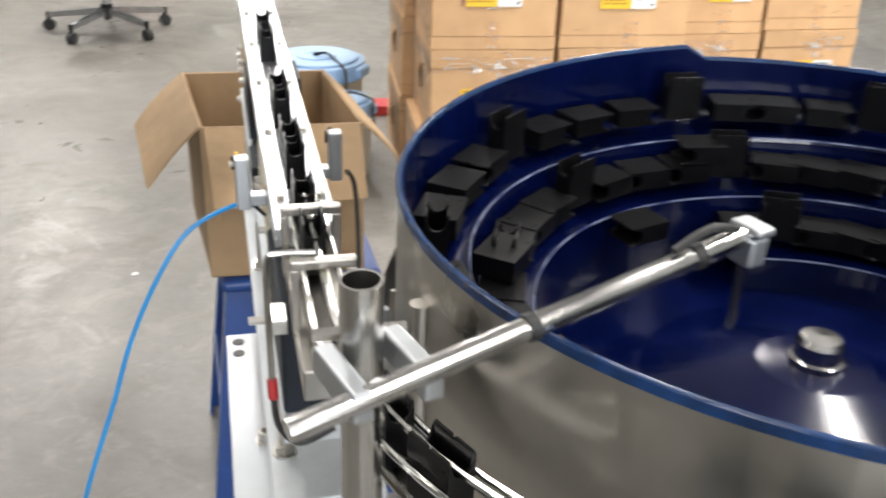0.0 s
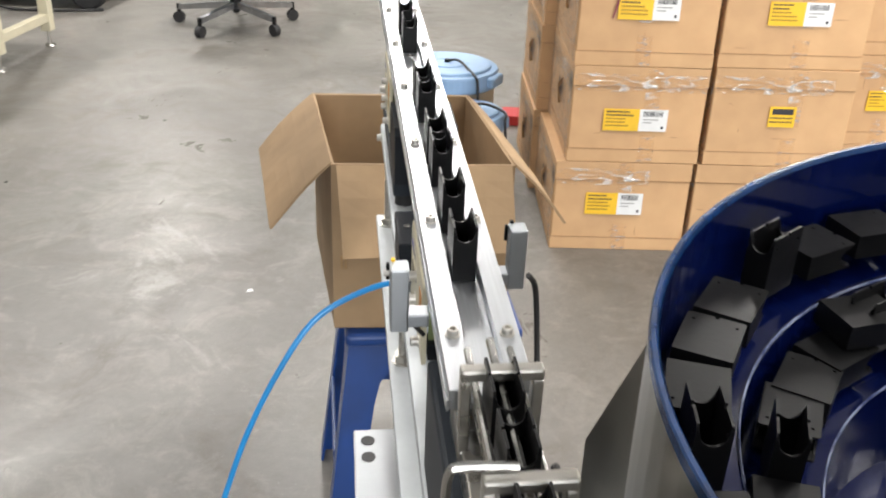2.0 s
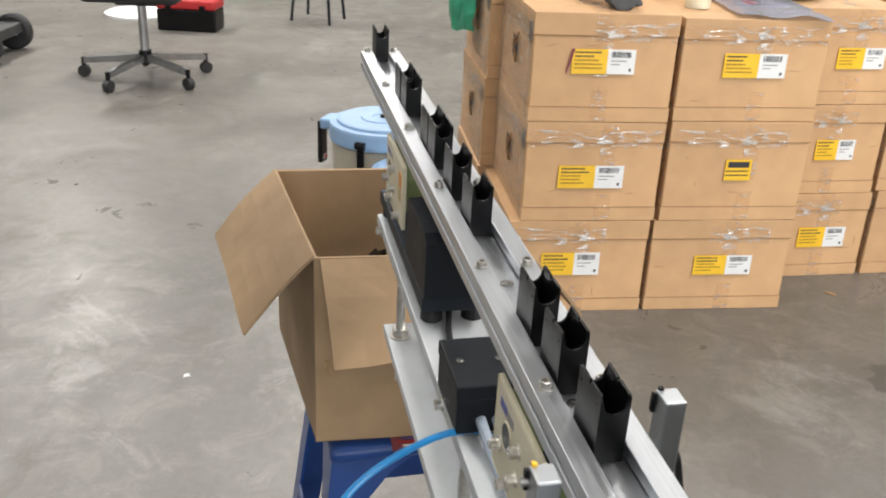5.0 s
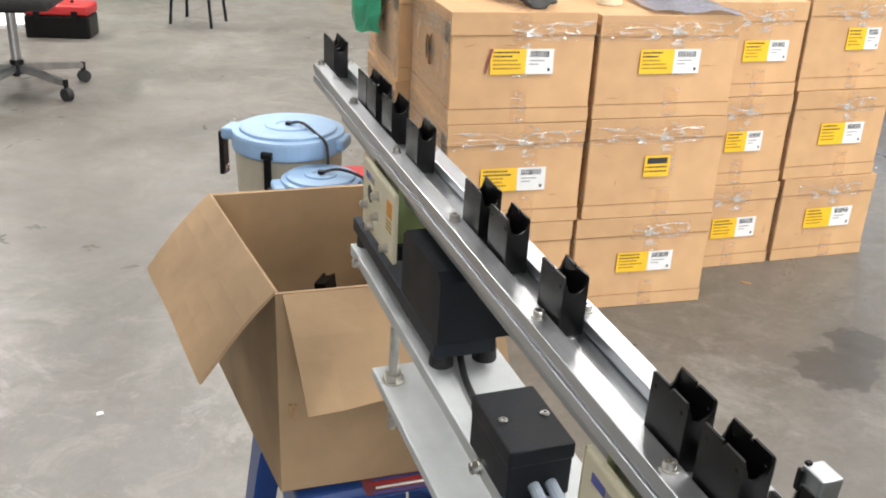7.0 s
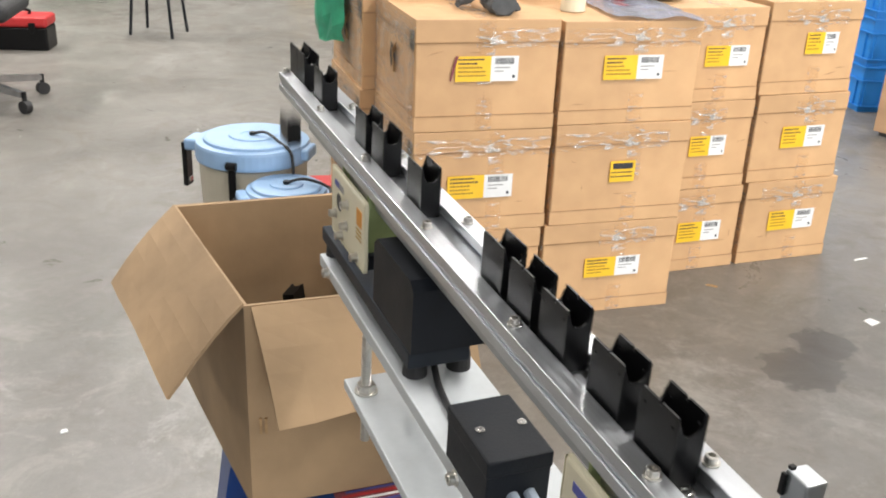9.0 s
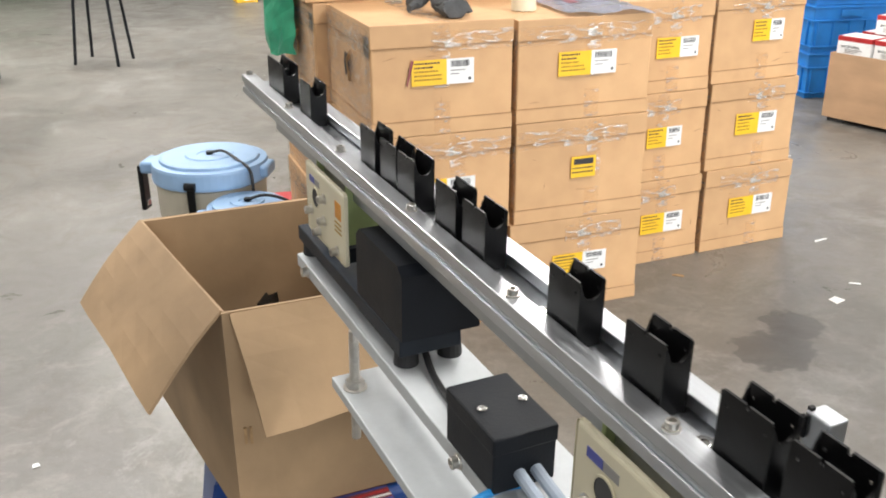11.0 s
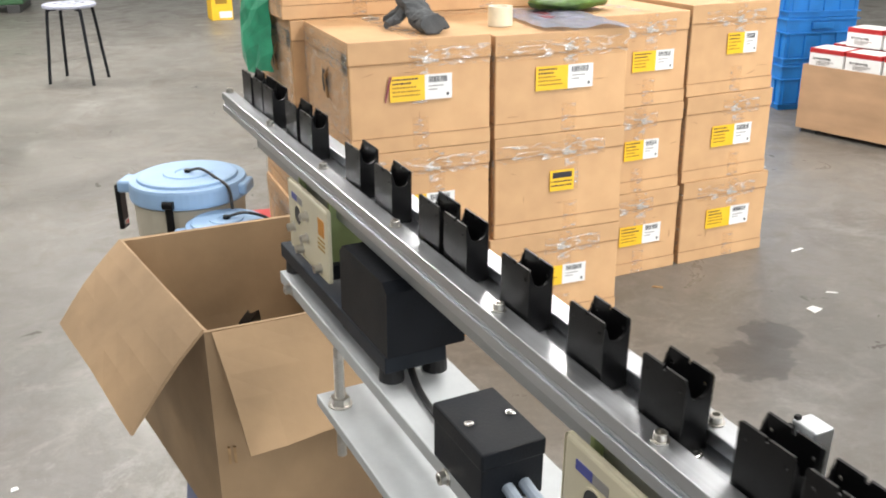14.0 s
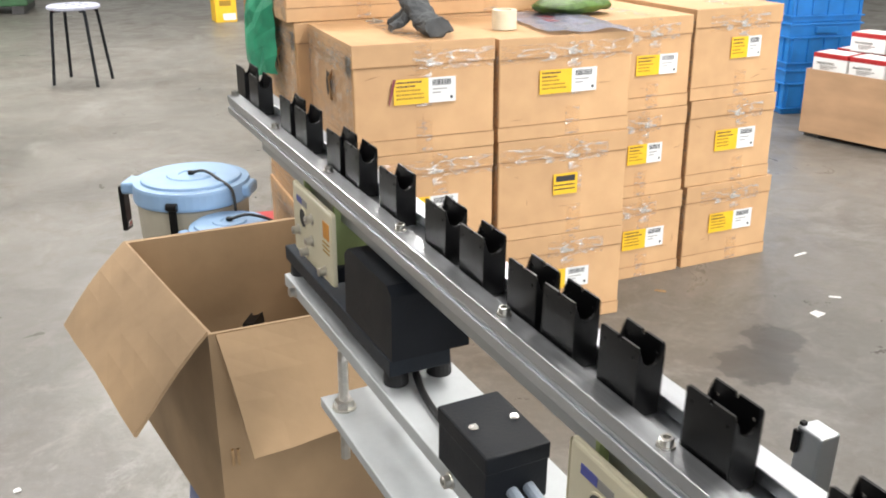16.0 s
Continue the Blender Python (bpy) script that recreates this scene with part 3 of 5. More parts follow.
def camera_post():
    """Upright tube with a clamp cross that carries the level sensor arm over the bowl."""
    t = thing("sensor_stand", "polished steel tube stand with clamped cross arm", "sensor stand", TRACK)
    px, py, ztop = 0.0135, -0.336, 1.034
    b = B()
    lathe(b, [(0.0082, ztop - 0.06), (0.0082, ztop), (0.0098, ztop), (0.0098, 0.6025)], 28, px, py)
    part("upright_tube", b, M_STEEL, t, "open-topped polished upright tube")
    inv = TRACK.inverted()
    a0, a1 = inv @ Vector((-0.008, -0.161, 0.988)), inv @ Vector((0.206, -0.044, 1.024))
    k = (a1 - a0).normalized()
    side = Vector((-k.y, k.x, 0)).normalized()
    flat = Vector((k.x, k.y, 0)).normalized()
    foot = a0 + k * ((Vector((px, py, a0.z)) - a0).dot(k))
    c = (foot + Vector((px, py, foot.z))) / 2
    for off in (-0.0165, 0.0165):
        q = c + flat * off
        m = Matrix.Translation((q.x, q.y, foot.z - 0.004)) @ Matrix.Rotation(math.atan2(side.y, side.x), 4, "Z")
        bb = box(B(), -0.021, 0.021, -0.005, 0.005, -0.0075, 0.0075, 0.002, 3)
        for v in bb.verts:
            v.co = m @ v.co
        part("clamp_bar", bb, M_ALU2, t, "rounded aluminium clamp bar")
    b = B()
    pipe(b, [tuple(a0), tuple(a1)], 0.0055, 18, 0)
    arm = part("cross_arm", b, M_STEEL, t, "polished horizontal arm tube")
    for f in (0.47, 0.86):
        p = a0 + (a1 - a0) * f
        b = B()
        pipe(b, [tuple(p - k * 0.0025), tuple(p + k * 0.0025)], 0.0066, 16, 0)
        part("cable_tie", b, M_CABLE, arm, "black cable tie")
    m = Matrix.Translation(a1) @ Matrix.Rotation(math.atan2(k.y, k.x), 4, "Z")
    for dims in ((-0.005, 0.008, -0.010, 0.009, 0.001, 0.006), (-0.005, 0.007, -0.008, 0.007, -0.016, 0.0005)):
        bb = box(B(), *dims, 0.002)
        for v in bb.verts:
            v.co = m @ v.co
        part("clamp_block", bb, M_ALU2, t, "aluminium clamp block")
    b = B()
    pipe(b, [tuple(a1 + Vector((0, 0, -0.016))), tuple(a1 + Vector((0, 0, -0.055)))], 0.0024, 10, 0)
    part("probe", b, M_STEEL, t, "hanging steel probe")
    for z0 in (0.985, 0.995):
        b = B()
        cyl(b, (px - 0.020, py + 0.02, z0), (px + 0.024, py + 0.02, z0), 0.0035, seg=6)
        part("clamp_bolt", b, M_ZINC, t)
    part("arm_lead", pipe(B(), [tuple(a1), tuple(a0 + (a1 - a0) * 0.9 + Vector((0, 0, 0.012))), tuple(a0 + (a1 - a0) * 0.8 + Vector((0, 0, 0.008)))], 0.0022, 8, 6), M_CABLE, t)
    return t


camera_post()

# ---- vibratory bowl ----
WALL_R, RIM_Z = 0.294, 0.9985
TURN = 2 * math.pi


def ledge(phi):
    """Radius of the ledge's outer edge and its height, phi back from the outlet."""
    k = phi / TURN
    turn = math.floor(k - 0.72)
    inward = max(0.0, turn + min(1.0, (k - 0.72 - turn) / 0.55))
    return WALL_R - 0.003 - 0.0465 * inward, 0.962 - 0.038 * k


def bowl_angle(phi):
    """World angle round the bowl's centre at phi back from the outlet."""
    return PHI0 + phi


PHI0 = radians(180 + 11.83 + 118)


def bowl():
    t = thing("bowl_feeder", "stainless vibratory bowl feeder lined in dark blue", "bowl feeder", pose(BOWL[0], BOWL[1], 0))
    n = 96
    step = radians(96)

    def rim(k):
        """The wall climbs towards the step, then drops behind it."""
        a = TURN * k / n
        if a < step:
            return RIM_Z + 0.008 - 0.008 * (1 - a / step)
        return RIM_Z + 0.019 * max(0.0, 1 - (a - step) / radians(72))
    outer = B()
    rings = []
    for r, z in ((WALL_R + 0.002, None), (WALL_R + 0.002, 0.90), (WALL_R, 0.82), (WALL_R - 0.012, 0.775), (WALL_R - 0.05, 0.772)):
        rings.append([outer.verts.new((r * math.cos(TURN * k / n), r * math.sin(TURN * k / n), rim(k) - 0.0057 if z is None else z)) for k in range(n)])
    for a, b in zip(rings, rings[1:]):
        for k in range(n):
            outer.faces.new((a[k], a[(k + 1) % n], b[(k + 1) % n], b[k]))
    part("outer_shell", outer, M_INOX, t, "dull stainless outer shell with weld marks")
    lip = B()
    rings = []
    for dr, dz in ((0.0024, -0.0060), (0.0024, -0.0008), (0.0016, 0.0), (-0.0004, 0.0), (-0.0012, -0.0008), (-0.0024, -0.004)):
        rings.append([lip.verts.new(((WALL_R + dr) * math.cos(TURN * k / n), (WALL_R + dr) * math.sin(TURN * k / n), rim(k) + dz)) for k in range(n)])
    for a, b in zip(rings, rings[1:]):
        for k in range(n):
            lip.faces.new((a[k], a[(k + 1) % n], b[(k + 1) % n], b[k]))
    part("rim", lip, M_BLUERIM, t, "worn blue rim edge")
    inner = B()
    rings = [[inner.verts.new(((WALL_R - 0.0025) * math.cos(TURN * k / n), (WALL_R - 0.0025) * math.sin(TURN * k / n), z if z else rim(k) - 0.003)) for k in range(n)] for z in (0, 0.90)]
    for k in range(n):
        inner.faces.new((rings[0][k], rings[0][(k + 1) % n], rings[1][(k + 1) % n], rings[1][k]))
    part("wall_lining", inner, M_BLUEB, t, "glossy dark blue wall lining")
    # spiral ledge, three turns down
    turns, per = 2.4, 96
    total = int(turns * per)
    sp, lp = B(), B()
    prev = None
    for i in range(total + 1):
        phi = TURN * i / per
        a = bowl_angle(phi)
        r0, z0 = ledge(phi)
        r1 = r0 - 0.0440
        c, s = math.cos(a), math.sin(a)
        ztop = z0 + 0.005 if phi < TURN else ledge(phi - TURN)[1] - 0.0005
        rt = WALL_R - 0.0026 if phi < TURN else ledge(phi - TURN)[0] - 0.0437
        row = [sp.verts.new((rt * c, rt * s, ztop)), sp.verts.new((r0 * c, r0 * s, z0 + 0.002)), sp.verts.new((r0 * c * 0.995, r0 * s * 0.995, z0)), sp.verts.new((r1 * c, r1 * s, z0 - 0.003)), sp.verts.new((r1 * c * 0.997, r1 * s * 0.997, z0 - 0.006 if phi < TURN * (turns - 1.02) else 0.8365))]
        lrow = [lp.verts.new(((r1 + d) * c, (r1 + d) * s, z0 - 0.003 + e)) for d, e in ((0.0005, 0.0001), (0.0002, 0.0007), (-0.0004, 0.0007), (-0.0006, -0.0005))]
        if prev:
            for x in range(4):
                sp.faces.new((prev[0][x], prev[0][x + 1], row[x + 1], row[x]))
            for x in range(3):
                lp.faces.new((prev[1][x], prev[1][x + 1], lrow[x + 1], lrow[x]))
        prev = (row, lrow)
    part("spiral_ledge", sp, M_BLUEB, t, "spiral blue ledge climbing the wall")
    part("ledge_lip", lp, M_SCUFF_GLINT, t, "scuffed lip of the ledge with its bright glint painted in")
    fl = B()
    lathe(fl, [(0.215, 0.840), (0.190, 0.838), (0.12, 0.842), (0.08, 0.853), (0.04, 0.862), (0.0, 0.865)], 64)
    part("cone_floor", fl, M_BLUEB, t, "glossy domed blue bowl floor")
    nut = B()
    lathe(nut, [(0.0195, 0.861), (0.0195, 0.868), (0.0165, 0.869), (0.0165, 0.880), (0.014, 0.884), (0.0, 0.885)], 32)
    part("centre_nut", nut, M_STEEL, t, "bright centre nut")
    dr = B()
    lathe(dr, [(0.0, 0.7715), (0.23, 0.7715), (0.235, 0.765), (0.235, 0.70), (0.0, 0.70)], 64)
    part("drive_unit", dr, M_SLATE, t, "slate-grey drive drum")
    gus = B()
    plate(gus, [(0.2965, 0.945), (0.301, 0.945), (0.330, 0.866), (0.330, 0.80), (0.2965, 0.80)], 1, -0.004, 0.004)
    for v in gus.verts:
        v.co = Matrix.Rotation(radians(158), 4, "Z") @ v.co
    part("wall_gusset", gus, M_INOX, t, "welded stainless gusset on the shell")
    for a in (200, 252, 300, 20, 80):
        c, s = math.cos(radians(a)), math.sin(radians(a))
        part("shell_post", cyl(B(), (0.2985 * c, 0.2985 * s, 0.80), (0.2985 * c, 0.2985 * s, 0.962), 0.006, seg=12), M_INOX, t, "welded steel strut")
    return t


bowl()


def machine_table():
    t = thing("machine_table", "pale steel machine table carrying bowl and feeder", "machine table")
    top = B()
    box(top, 0.09, 0.56, -0.20, 0.31, 0.675, 0.70, 0.003)
    part("bowl_top", top, M_ALU2, t)
    for x in (0.12, 0.53):
        for y in (-0.17, 0.28):
            part("leg", box(B(), x - 0.02, x + 0.02, y - 0.02, y + 0.02, 0.0, 0.675, 0.002), M_SLATE, t)
    b = box(B(), -0.055, 0.075, -0.62, 0.304, 0.588, 0.602, 0.002)
    for v in b.verts:
        v.co = TRACK @ v.co
    pl = part("feeder_top", b, M_ALU2, t, "pale drilled base plate under the feeder")
    # slots are flat dark discs that paint their shaded insides
    for y in (0.286, 0.262):
        hb = cyl(B(), (-0.041, y, 0.6017), (-0.041, y, 0.6027), 0.0070, seg=18)
        for v in hb.verts:
            v.co = TRACK @ v.co
        part("slot", hb, M_DARKM, pl)
    for y in (0.10, -0.30):
        hb = B()
        cap_screw(hb, -0.020, y, 0.602, 0.008, 0.012)
        for v in hb.verts:
            v.co = TRACK @ v.co
        part("anchor_bolt", hb, M_ZINC, pl)
    for y in (0.02, -0.55):
        q = TRACK @ Vector((0.015, y, 0))
        part("leg", box(B(), q.x - 0.02, q.x + 0.02, q.y - 0.02, q.y + 0.02, 0.0, 0.588, 0.002), M_SLATE, t)
    return t


machine_table()

# ---- open carton on a plastic stool ----
def open_carton():
    t = thing("open_carton", "open kraft cardboard box catching black plastic parts", "cardboard box")
    z0, z1, th = 0.478, 0.738, 0.004
    nl, nr, fr, fl = Vector((-0.296, 0.950)), Vector((-0.044, 0.992)), Vector((-0.136, 1.300)), Vector((-0.393, 1.257))
    names = ((nl, nr, M_CARD_OLD), (nr, fr, M_CARD_OLD), (fr, fl, M_CARD_OLD), (fl, nl, M_CARD_OLD))
    cen = (nl + nr + fr + fl) / 4
    for a, b, m in names:
        grid = []
        for k in range(3):
            z = z0 + (z1 - z0) * k / 2
            row = []
            for j in range(7):
                p = a + (b - a) * j / 6
                out = (p - cen).normalized() * (0.004 * math.sin(math.pi * j / 6) * (1 if k == 1 else 0.2))
                row.append((p.x + out.x, p.y + out.y, z))
            grid.append(row)
        part("side_wall", sheet(B(), grid, th), m, t, "creased kraft side wall")
    b = B()
    plate(b, [tuple(nl), tuple(nr), tuple(fr), tuple(fl)], 2, z0 - 0.004, z0)
    part("bottom", b, M_CARD_IN, t)
    # flaps: root edge, then where the free edge lies

    def flap(name, a, b, c, d, lab):
        a, b, c, d = (Vector(v) for v in (a, b, c, d))
        grid = []
        for i in range(6):
            f = i / 5
            sag = 0.004 * math.sin(math.pi * f)
            grid.append([tuple((a + (b - a) * j / 6) * (1 - f) + (d + (c - d) * j / 6) * f + Vector((0, 0, sag + 0.003 * f * math.sin(1.3 * j + 4 * f)))) for j in range(7)])
        return part(name, sheet(B(), grid, 0.0035), M_CARD_OLD, t, lab)
    flap("flap", (fl.x, fl.y, z1 + 0.002), (nl.x, nl.y, z1 + 0.002), (-0.378, 0.917, 0.650), (-0.472, 1.195, 0.660), "side flap folded out and down")
    flap("flap", (nl.x + 0.008, nl.y - 0.004, z1 - 0.002), (nr.x - 0.004, nr.y - 0.004, z1 - 0.002), (nr.x + 0.010, nr.y - 0.062, 0.634), (nl.x + 0.033, nl.y - 0.088, 0.638), "front flap folded out and down")
    flap("flap", (nr.x, nr.y, z1 + 0.002), (fr.x, fr.y, z1 + 0.002), (fr.x + 0.075, fr.y + 0.02, 0.655), (0.032, 0.952, 0.675), "side flap folded out")
    flap("flap", (fr.x, fr.y + 0.004, z1), (fl.x, fl.y + 0.004, z1), (fl.x + 0.01, fl.y + 0.035, 0.655), (fr.x - 0.01, fr.y + 0.035, 0.655), "rear flap hanging down")
    for k in range(2):
        part("print_mark", box(B(), -0.284 + 0.006 * k, -0.281 + 0.006 * k, 0.9445, 0.9475, 0.578, 0.598), M_CARD_EDGE, t)
    return t


open_carton()


def plastic_stool():
    t = thing("plastic_stool", "dark blue moulded plastic stool under the open carton", "plastic stool", pose(-0.178, 1.118, 0, 0, 0, 13))
    part("seat", box(B(), -0.138, 0.132, -0.160, 0.138, 0.451, 0.473, 0.008, 3), M_BLUEP, t)

    def at(u, z):
        """Half width of the flaring skirt at a height."""
        return 0.131 + (0.45 - z) * 0.115
    for k in range(4):
        m = Matrix.Rotation(math.pi / 2 * k, 4, "Z")
        for side in (-1, 1):
            b = B()
            rows = []
            for i in range(13):
                z = 0.450 * (1 - i / 12)
                e = at(0, z)
                wide = 0.054 - 0.014 * (i / 12)
                arch = max(0.0, 1 - (0.45 - z) / 0.10)
                inner = max(0.0, (e - wide) * (1 - arch ** 2.2))
                if i == 0:
                    inner = 0.0
                rows.append([(side * e, -e, z), (side * (e + inner) / 2, -e, z), (side * inner, -e, z)])
            sheet(b, rows, 0.005)
            for v in b.verts:
                v.co = m @ v.co
            part("leg", b, M_BLUEP, t)
        e = at(0, 0.20)
        b = box(B(), -e + 0.05, e - 0.05, -e, -e + 0.006, 0.178, 0.222, 0.002)
        for v in b.verts:
            v.co = m @ v.co
        part("stretcher", b, M_BLUEP, t)
    return t


plastic_stool()
pk = thing("printed_packet", "flat printed packet in red, white and blue on the stool", "packet", pose(-0.170, 0.952, 0.4732, 0, 0, 10))
part("packet_body", box(B(), -0.028, 0.050, -0.012, 0.030, 0.0004, 0.0008), M_MAROON, pk)
for k, c in enumerate((M_INK3, M_WHITE, M_RED, M_INK3, M_WHITE)):
    part("print_band", box(B(), -0.020 + 0.006 * (k % 2), 0.049, -0.011 + 0.008 * k, -0.007 + 0.008 * k, 0.0009, 0.0012), c, pk)

# ---- stacked cartons ----
rng = random.Random(7)


def carton(x0, x1, y0, y1, z0, z1, yaw=0.0, tag=None, hole=False, label="sealed brown carton with a yellow and white label", peel=False, at=Matrix()):
    """A taped carton: body, lid cap, bottom cap, tape, torn hand hole, stuck label."""
    w, d, h = x1 - x0, y1 - y0, z1 - z0
    t = thing("carton", label, "carton", at @ pose((x0 + x1) / 2, (y0 + y1) / 2, z0, 0, 0, yaw), group="stacked cartons")
    b = B()
    box(b, -w / 2 + 0.002, w / 2 - 0.002, -d / 2 + 0.002, d / 2 - 0.002, 0.0005, h - 0.001, 0.004, 2)
    part("body", b, M_CARD, t)
    lid = box(B(), -w / 2 + 0.0008, w / 2 - 0.0008, -d / 2 + 0.0008, d / 2 - 0.0008, h * 0.80, h - 0.0005, 0.0014, 2)
    part("lid", lid, M_CARD, t)
    part("bottom_cap", box(B(), -w / 2 + 0.0008, w / 2 - 0.0008, -d / 2 + 0.0008, d / 2 - 0.0008, 0.0006, h * 0.14, 0.0012, 2), M_CARD, t)
    # tape over the middle of the front and over the lid's edges
    tx = w * rng.uniform(-0.03, 0.10)
    f = -d / 2
    part("tape_strip", box(B(), tx - 0.021, tx + 0.021, f - 0.0014, f - 0.0004, h * 0.42, h - 0.004), M_TAPE, t, "crinkled clear tape")
    part("tape_strip", box(B(), tx - 0.021, tx + 0.021, f - 0.0014, f - 0.0004, h * 0.01, h * 0.30), M_TAPE, t, "crinkled clear tape")
    part("tape_strip", box(B(), -w / 2 + 0.004 + w * rng.choice((0, 0, 0.15, 0.4)), w / 2 - 0.004 - w * rng.choice((0, 0, 0.15, 0.3)), f - 0.0020, f - 0.0015, h * 0.75, h * 0.75 + 0.048), M_TAPE, t, "crinkled clear tape")
    part("tape_strip", box(B(), tx - 0.024, tx + 0.024, f, d / 2, h - 0.0004, h + 0.0004), M_TAPE, t, "crinkled clear tape")
    part("tape_strip", box(B(), -w / 2 - 0.0014, -w / 2 - 0.0004, f + 0.006, d / 2 - 0.006, h * 0.72, h * 0.72 + 0.05), M_TAPE, t, "crinkled clear tape")
    part("tape_strip", box(B(), -w / 2 - 0.0018, -w / 2 - 0.0012, f + 0.004, f + 0.05, h * 0.04, h * 0.9), M_TAPE, t, "crinkled clear tape")
    # seam under the lid, pressed creases and scuffed corners
    for z, e in ((h * 0.80 - 0.002, 0.0018), (h * 0.14 + 0.0003, 0.0013)):
        part("seam", box(B(), -w / 2 + 0.004, w / 2 - 0.004, f - 0.0001, f + 0.0016, z, z + e), M_CREASE, t)
        part("seam", box(B(), -w / 2 - 0.0001, -w / 2 + 0.0016, f + 0.004, d / 2 - 0.004, z, z + e), M_CREASE, t)
    for k in range(3):
        cb = B()
        cx, cz, ln, a = rng.uniform(-0.44, 0.44) * w, rng.uniform(0.18, 0.74) * h, rng.uniform(0.012, 0.05), rng.choice((0, 0, math.pi / 2, 0.25, -0.4))
        dx, dz = math.cos(a) * ln / 2, math.sin(a) * ln / 2
        nx_, nz_ = -math.sin(a) * 0.0007, math.cos(a) * 0.0007
        plate(cb, [(cx - dx, cz - dz), (cx + nx_, cz + nz_), (cx + dx, cz + dz), (cx - nx_, cz - nz_)], 1, f + 0.0012, f + 0.0025)
        part("crease", cb, M_CREASE, t)
    if hole:
        part("stretch_film", box(B(), -w / 2 - 0.0034, -w / 2 - 0.0026, f + 0.002, d / 2 - 0.002, h * 0.03, h * 0.97), M_WRAP, t, "wrinkled clear stretch film")
        # flat dark plate paints the shade inside the torn hole
        hb = B()
        plate(hb, [(f + d * 0.44, h * 0.55), (f + d * 0.46, h * 0.64), (f + d * 0.53, h * 0.66), (f + d * 0.56, h * 0.55), (f + d * 0.53, h * 0.42), (f + d * 0.49, h * 0.47), (f + d * 0.45, h * 0.44)], 0, -w / 2 - 0.0045, -w / 2 - 0.0038)
        part("hand_hole", hb, M_HOLE, t, "torn dark hand hole")
        fb = B()
        y, z = f + d * 0.42, h * 0.52
        sheet(fb, [[(-w / 2 - 0.001, y, z + 0.05), (-w / 2 - 0.002, y + 0.012, z + 0.03)], [(-w / 2 - 0.016, y - 0.006, z + 0.03), (-w / 2 - 0.012, y + 0.006, z + 0.01)], [(-w / 2 - 0.010, y + 0.002, z - 0.03), (-w / 2 - 0.002, y + 0.008, z - 0.035)]], 0.002)
        part("torn_flap", fb, M_CARD_EDGE, t)
    if tag:
        lx, lz, lw, lh, kind = tag
        lx, lz = lx - (x0 + x1) / 2, lz - z0
        lab = part("label", box(B(), lx, lx + lw * (0.56 if kind == "both" else 1), f - 0.0032, f - 0.0022, lz, lz + lh), M_YELLOW, t, "yellow printed label")
        if kind == "both":
            part("white_panel", box(B(), lx + lw * 0.56, lx + lw, f - 0.0034, f - 0.0022, lz, lz + lh), M_WHITE, lab, "white barcode panel")
            bx = lx + lw * 0.62
            while bx < lx + lw * 0.92:
                wd = rng.choice((0.0006, 0.0010, 0.0016))
                part("barcode_bar", box(B(), bx, bx + wd, f - 0.0038, f - 0.0035, lz + lh * 0.68, lz + lh * 0.92), M_INK, lab)
                bx += wd + rng.choice((0.0008, 0.0014))
            for k in range(2):
                part("print_line", box(B(), lx + lw * 0.62, lx + lw * (0.86 - 0.1 * k), f - 0.0038, f - 0.0035, lz + lh * (0.52 - 0.14 * k), lz + lh * (0.56 - 0.14 * k)), M_INK4, lab)
            part("print_mark", box(B(), lx + lw * 0.91, lx + lw * 0.95, f - 0.0038, f - 0.0035, lz + lh * 0.12, lz + lh * 0.24), M_INK, lab)
            if peel:
                pb = B()
                plate(pb, [(lx - 0.001, lz + lh * 1.02), (lx + 0.006, lz + lh * 1.0), (lx - 0.012, lz - lh * 0.02), (lx - 0.014, lz + lh * 0.1)], 1, f - 0.0046, f - 0.0038)
                part("peeled_corner", pb, M_MAROON, lab, "peeled label corner")
            rows = 5
        else:
            part("print_frame", box(B(), lx + lw * 0.1, lx + lw * 0.9, f - 0.0036, f - 0.0033, lz + lh * 0.62, lz + lh * 0.9), M_INK, lab)
            rows = 2
        for k in range(rows):
            zz = lz + lh * (0.84 - 0.16 * k) if kind == "both" else lz + lh * (0.42 - 0.2 * k)
            xx = lx + lw * 0.04
            end = lx + lw * (0.30 + 0.2 * rng.random()) if kind == "both" else lx + lw * 0.9
            while xx < end:
                wd = rng.uniform(0.003, 0.008)
                part("print_word", box(B(), xx, min(xx + wd, end), f - 0.0036, f - 0.0033, zz, zz + lh * 0.07), M_INK if k < 2 else M_INK2, lab)
                xx += wd + 0.0015
    return t


TB = "both"
# two stacks, each with its own front line
FRONT = pose(0.056, 2.257, 0, 0, 0, 6.5)
SIDE = pose(1.205, 2.61, 0, 0, 0, 9.5)
DEEP = 0.44
carton(0.000, 0.388, 0, DEEP, 0.0, 0.272, 0, (0.093, 0.114, 0.163, 0.066, TB), True, at=FRONT)
carton(0.026, 0.396, 0, DEEP, 0.2725, 0.5455, 0, (0.118, 0.367, 0.176, 0.062, TB), True, at=FRONT)
carton(0.026, 0.398, 0, DEEP, 0.546, 0.822, -0.5, (0.128, 0.672, 0.162, 0.062, TB), True, peel=True, at=FRONT)
carton(0.398, 0.802, 0, DEEP, 0.0, 0.272, 0, (0.527, 0.110, 0.167, 0.058, TB), label="sealed brown carton with a smudged yellow label", at=FRONT)
carton(0.409, 0.800, 0, DEEP, 0.2725, 0.550, 0, (0.572, 0.389, 0.073, 0.058, "warn"), label="sealed brown carton with a small yellow warning label", at=FRONT)
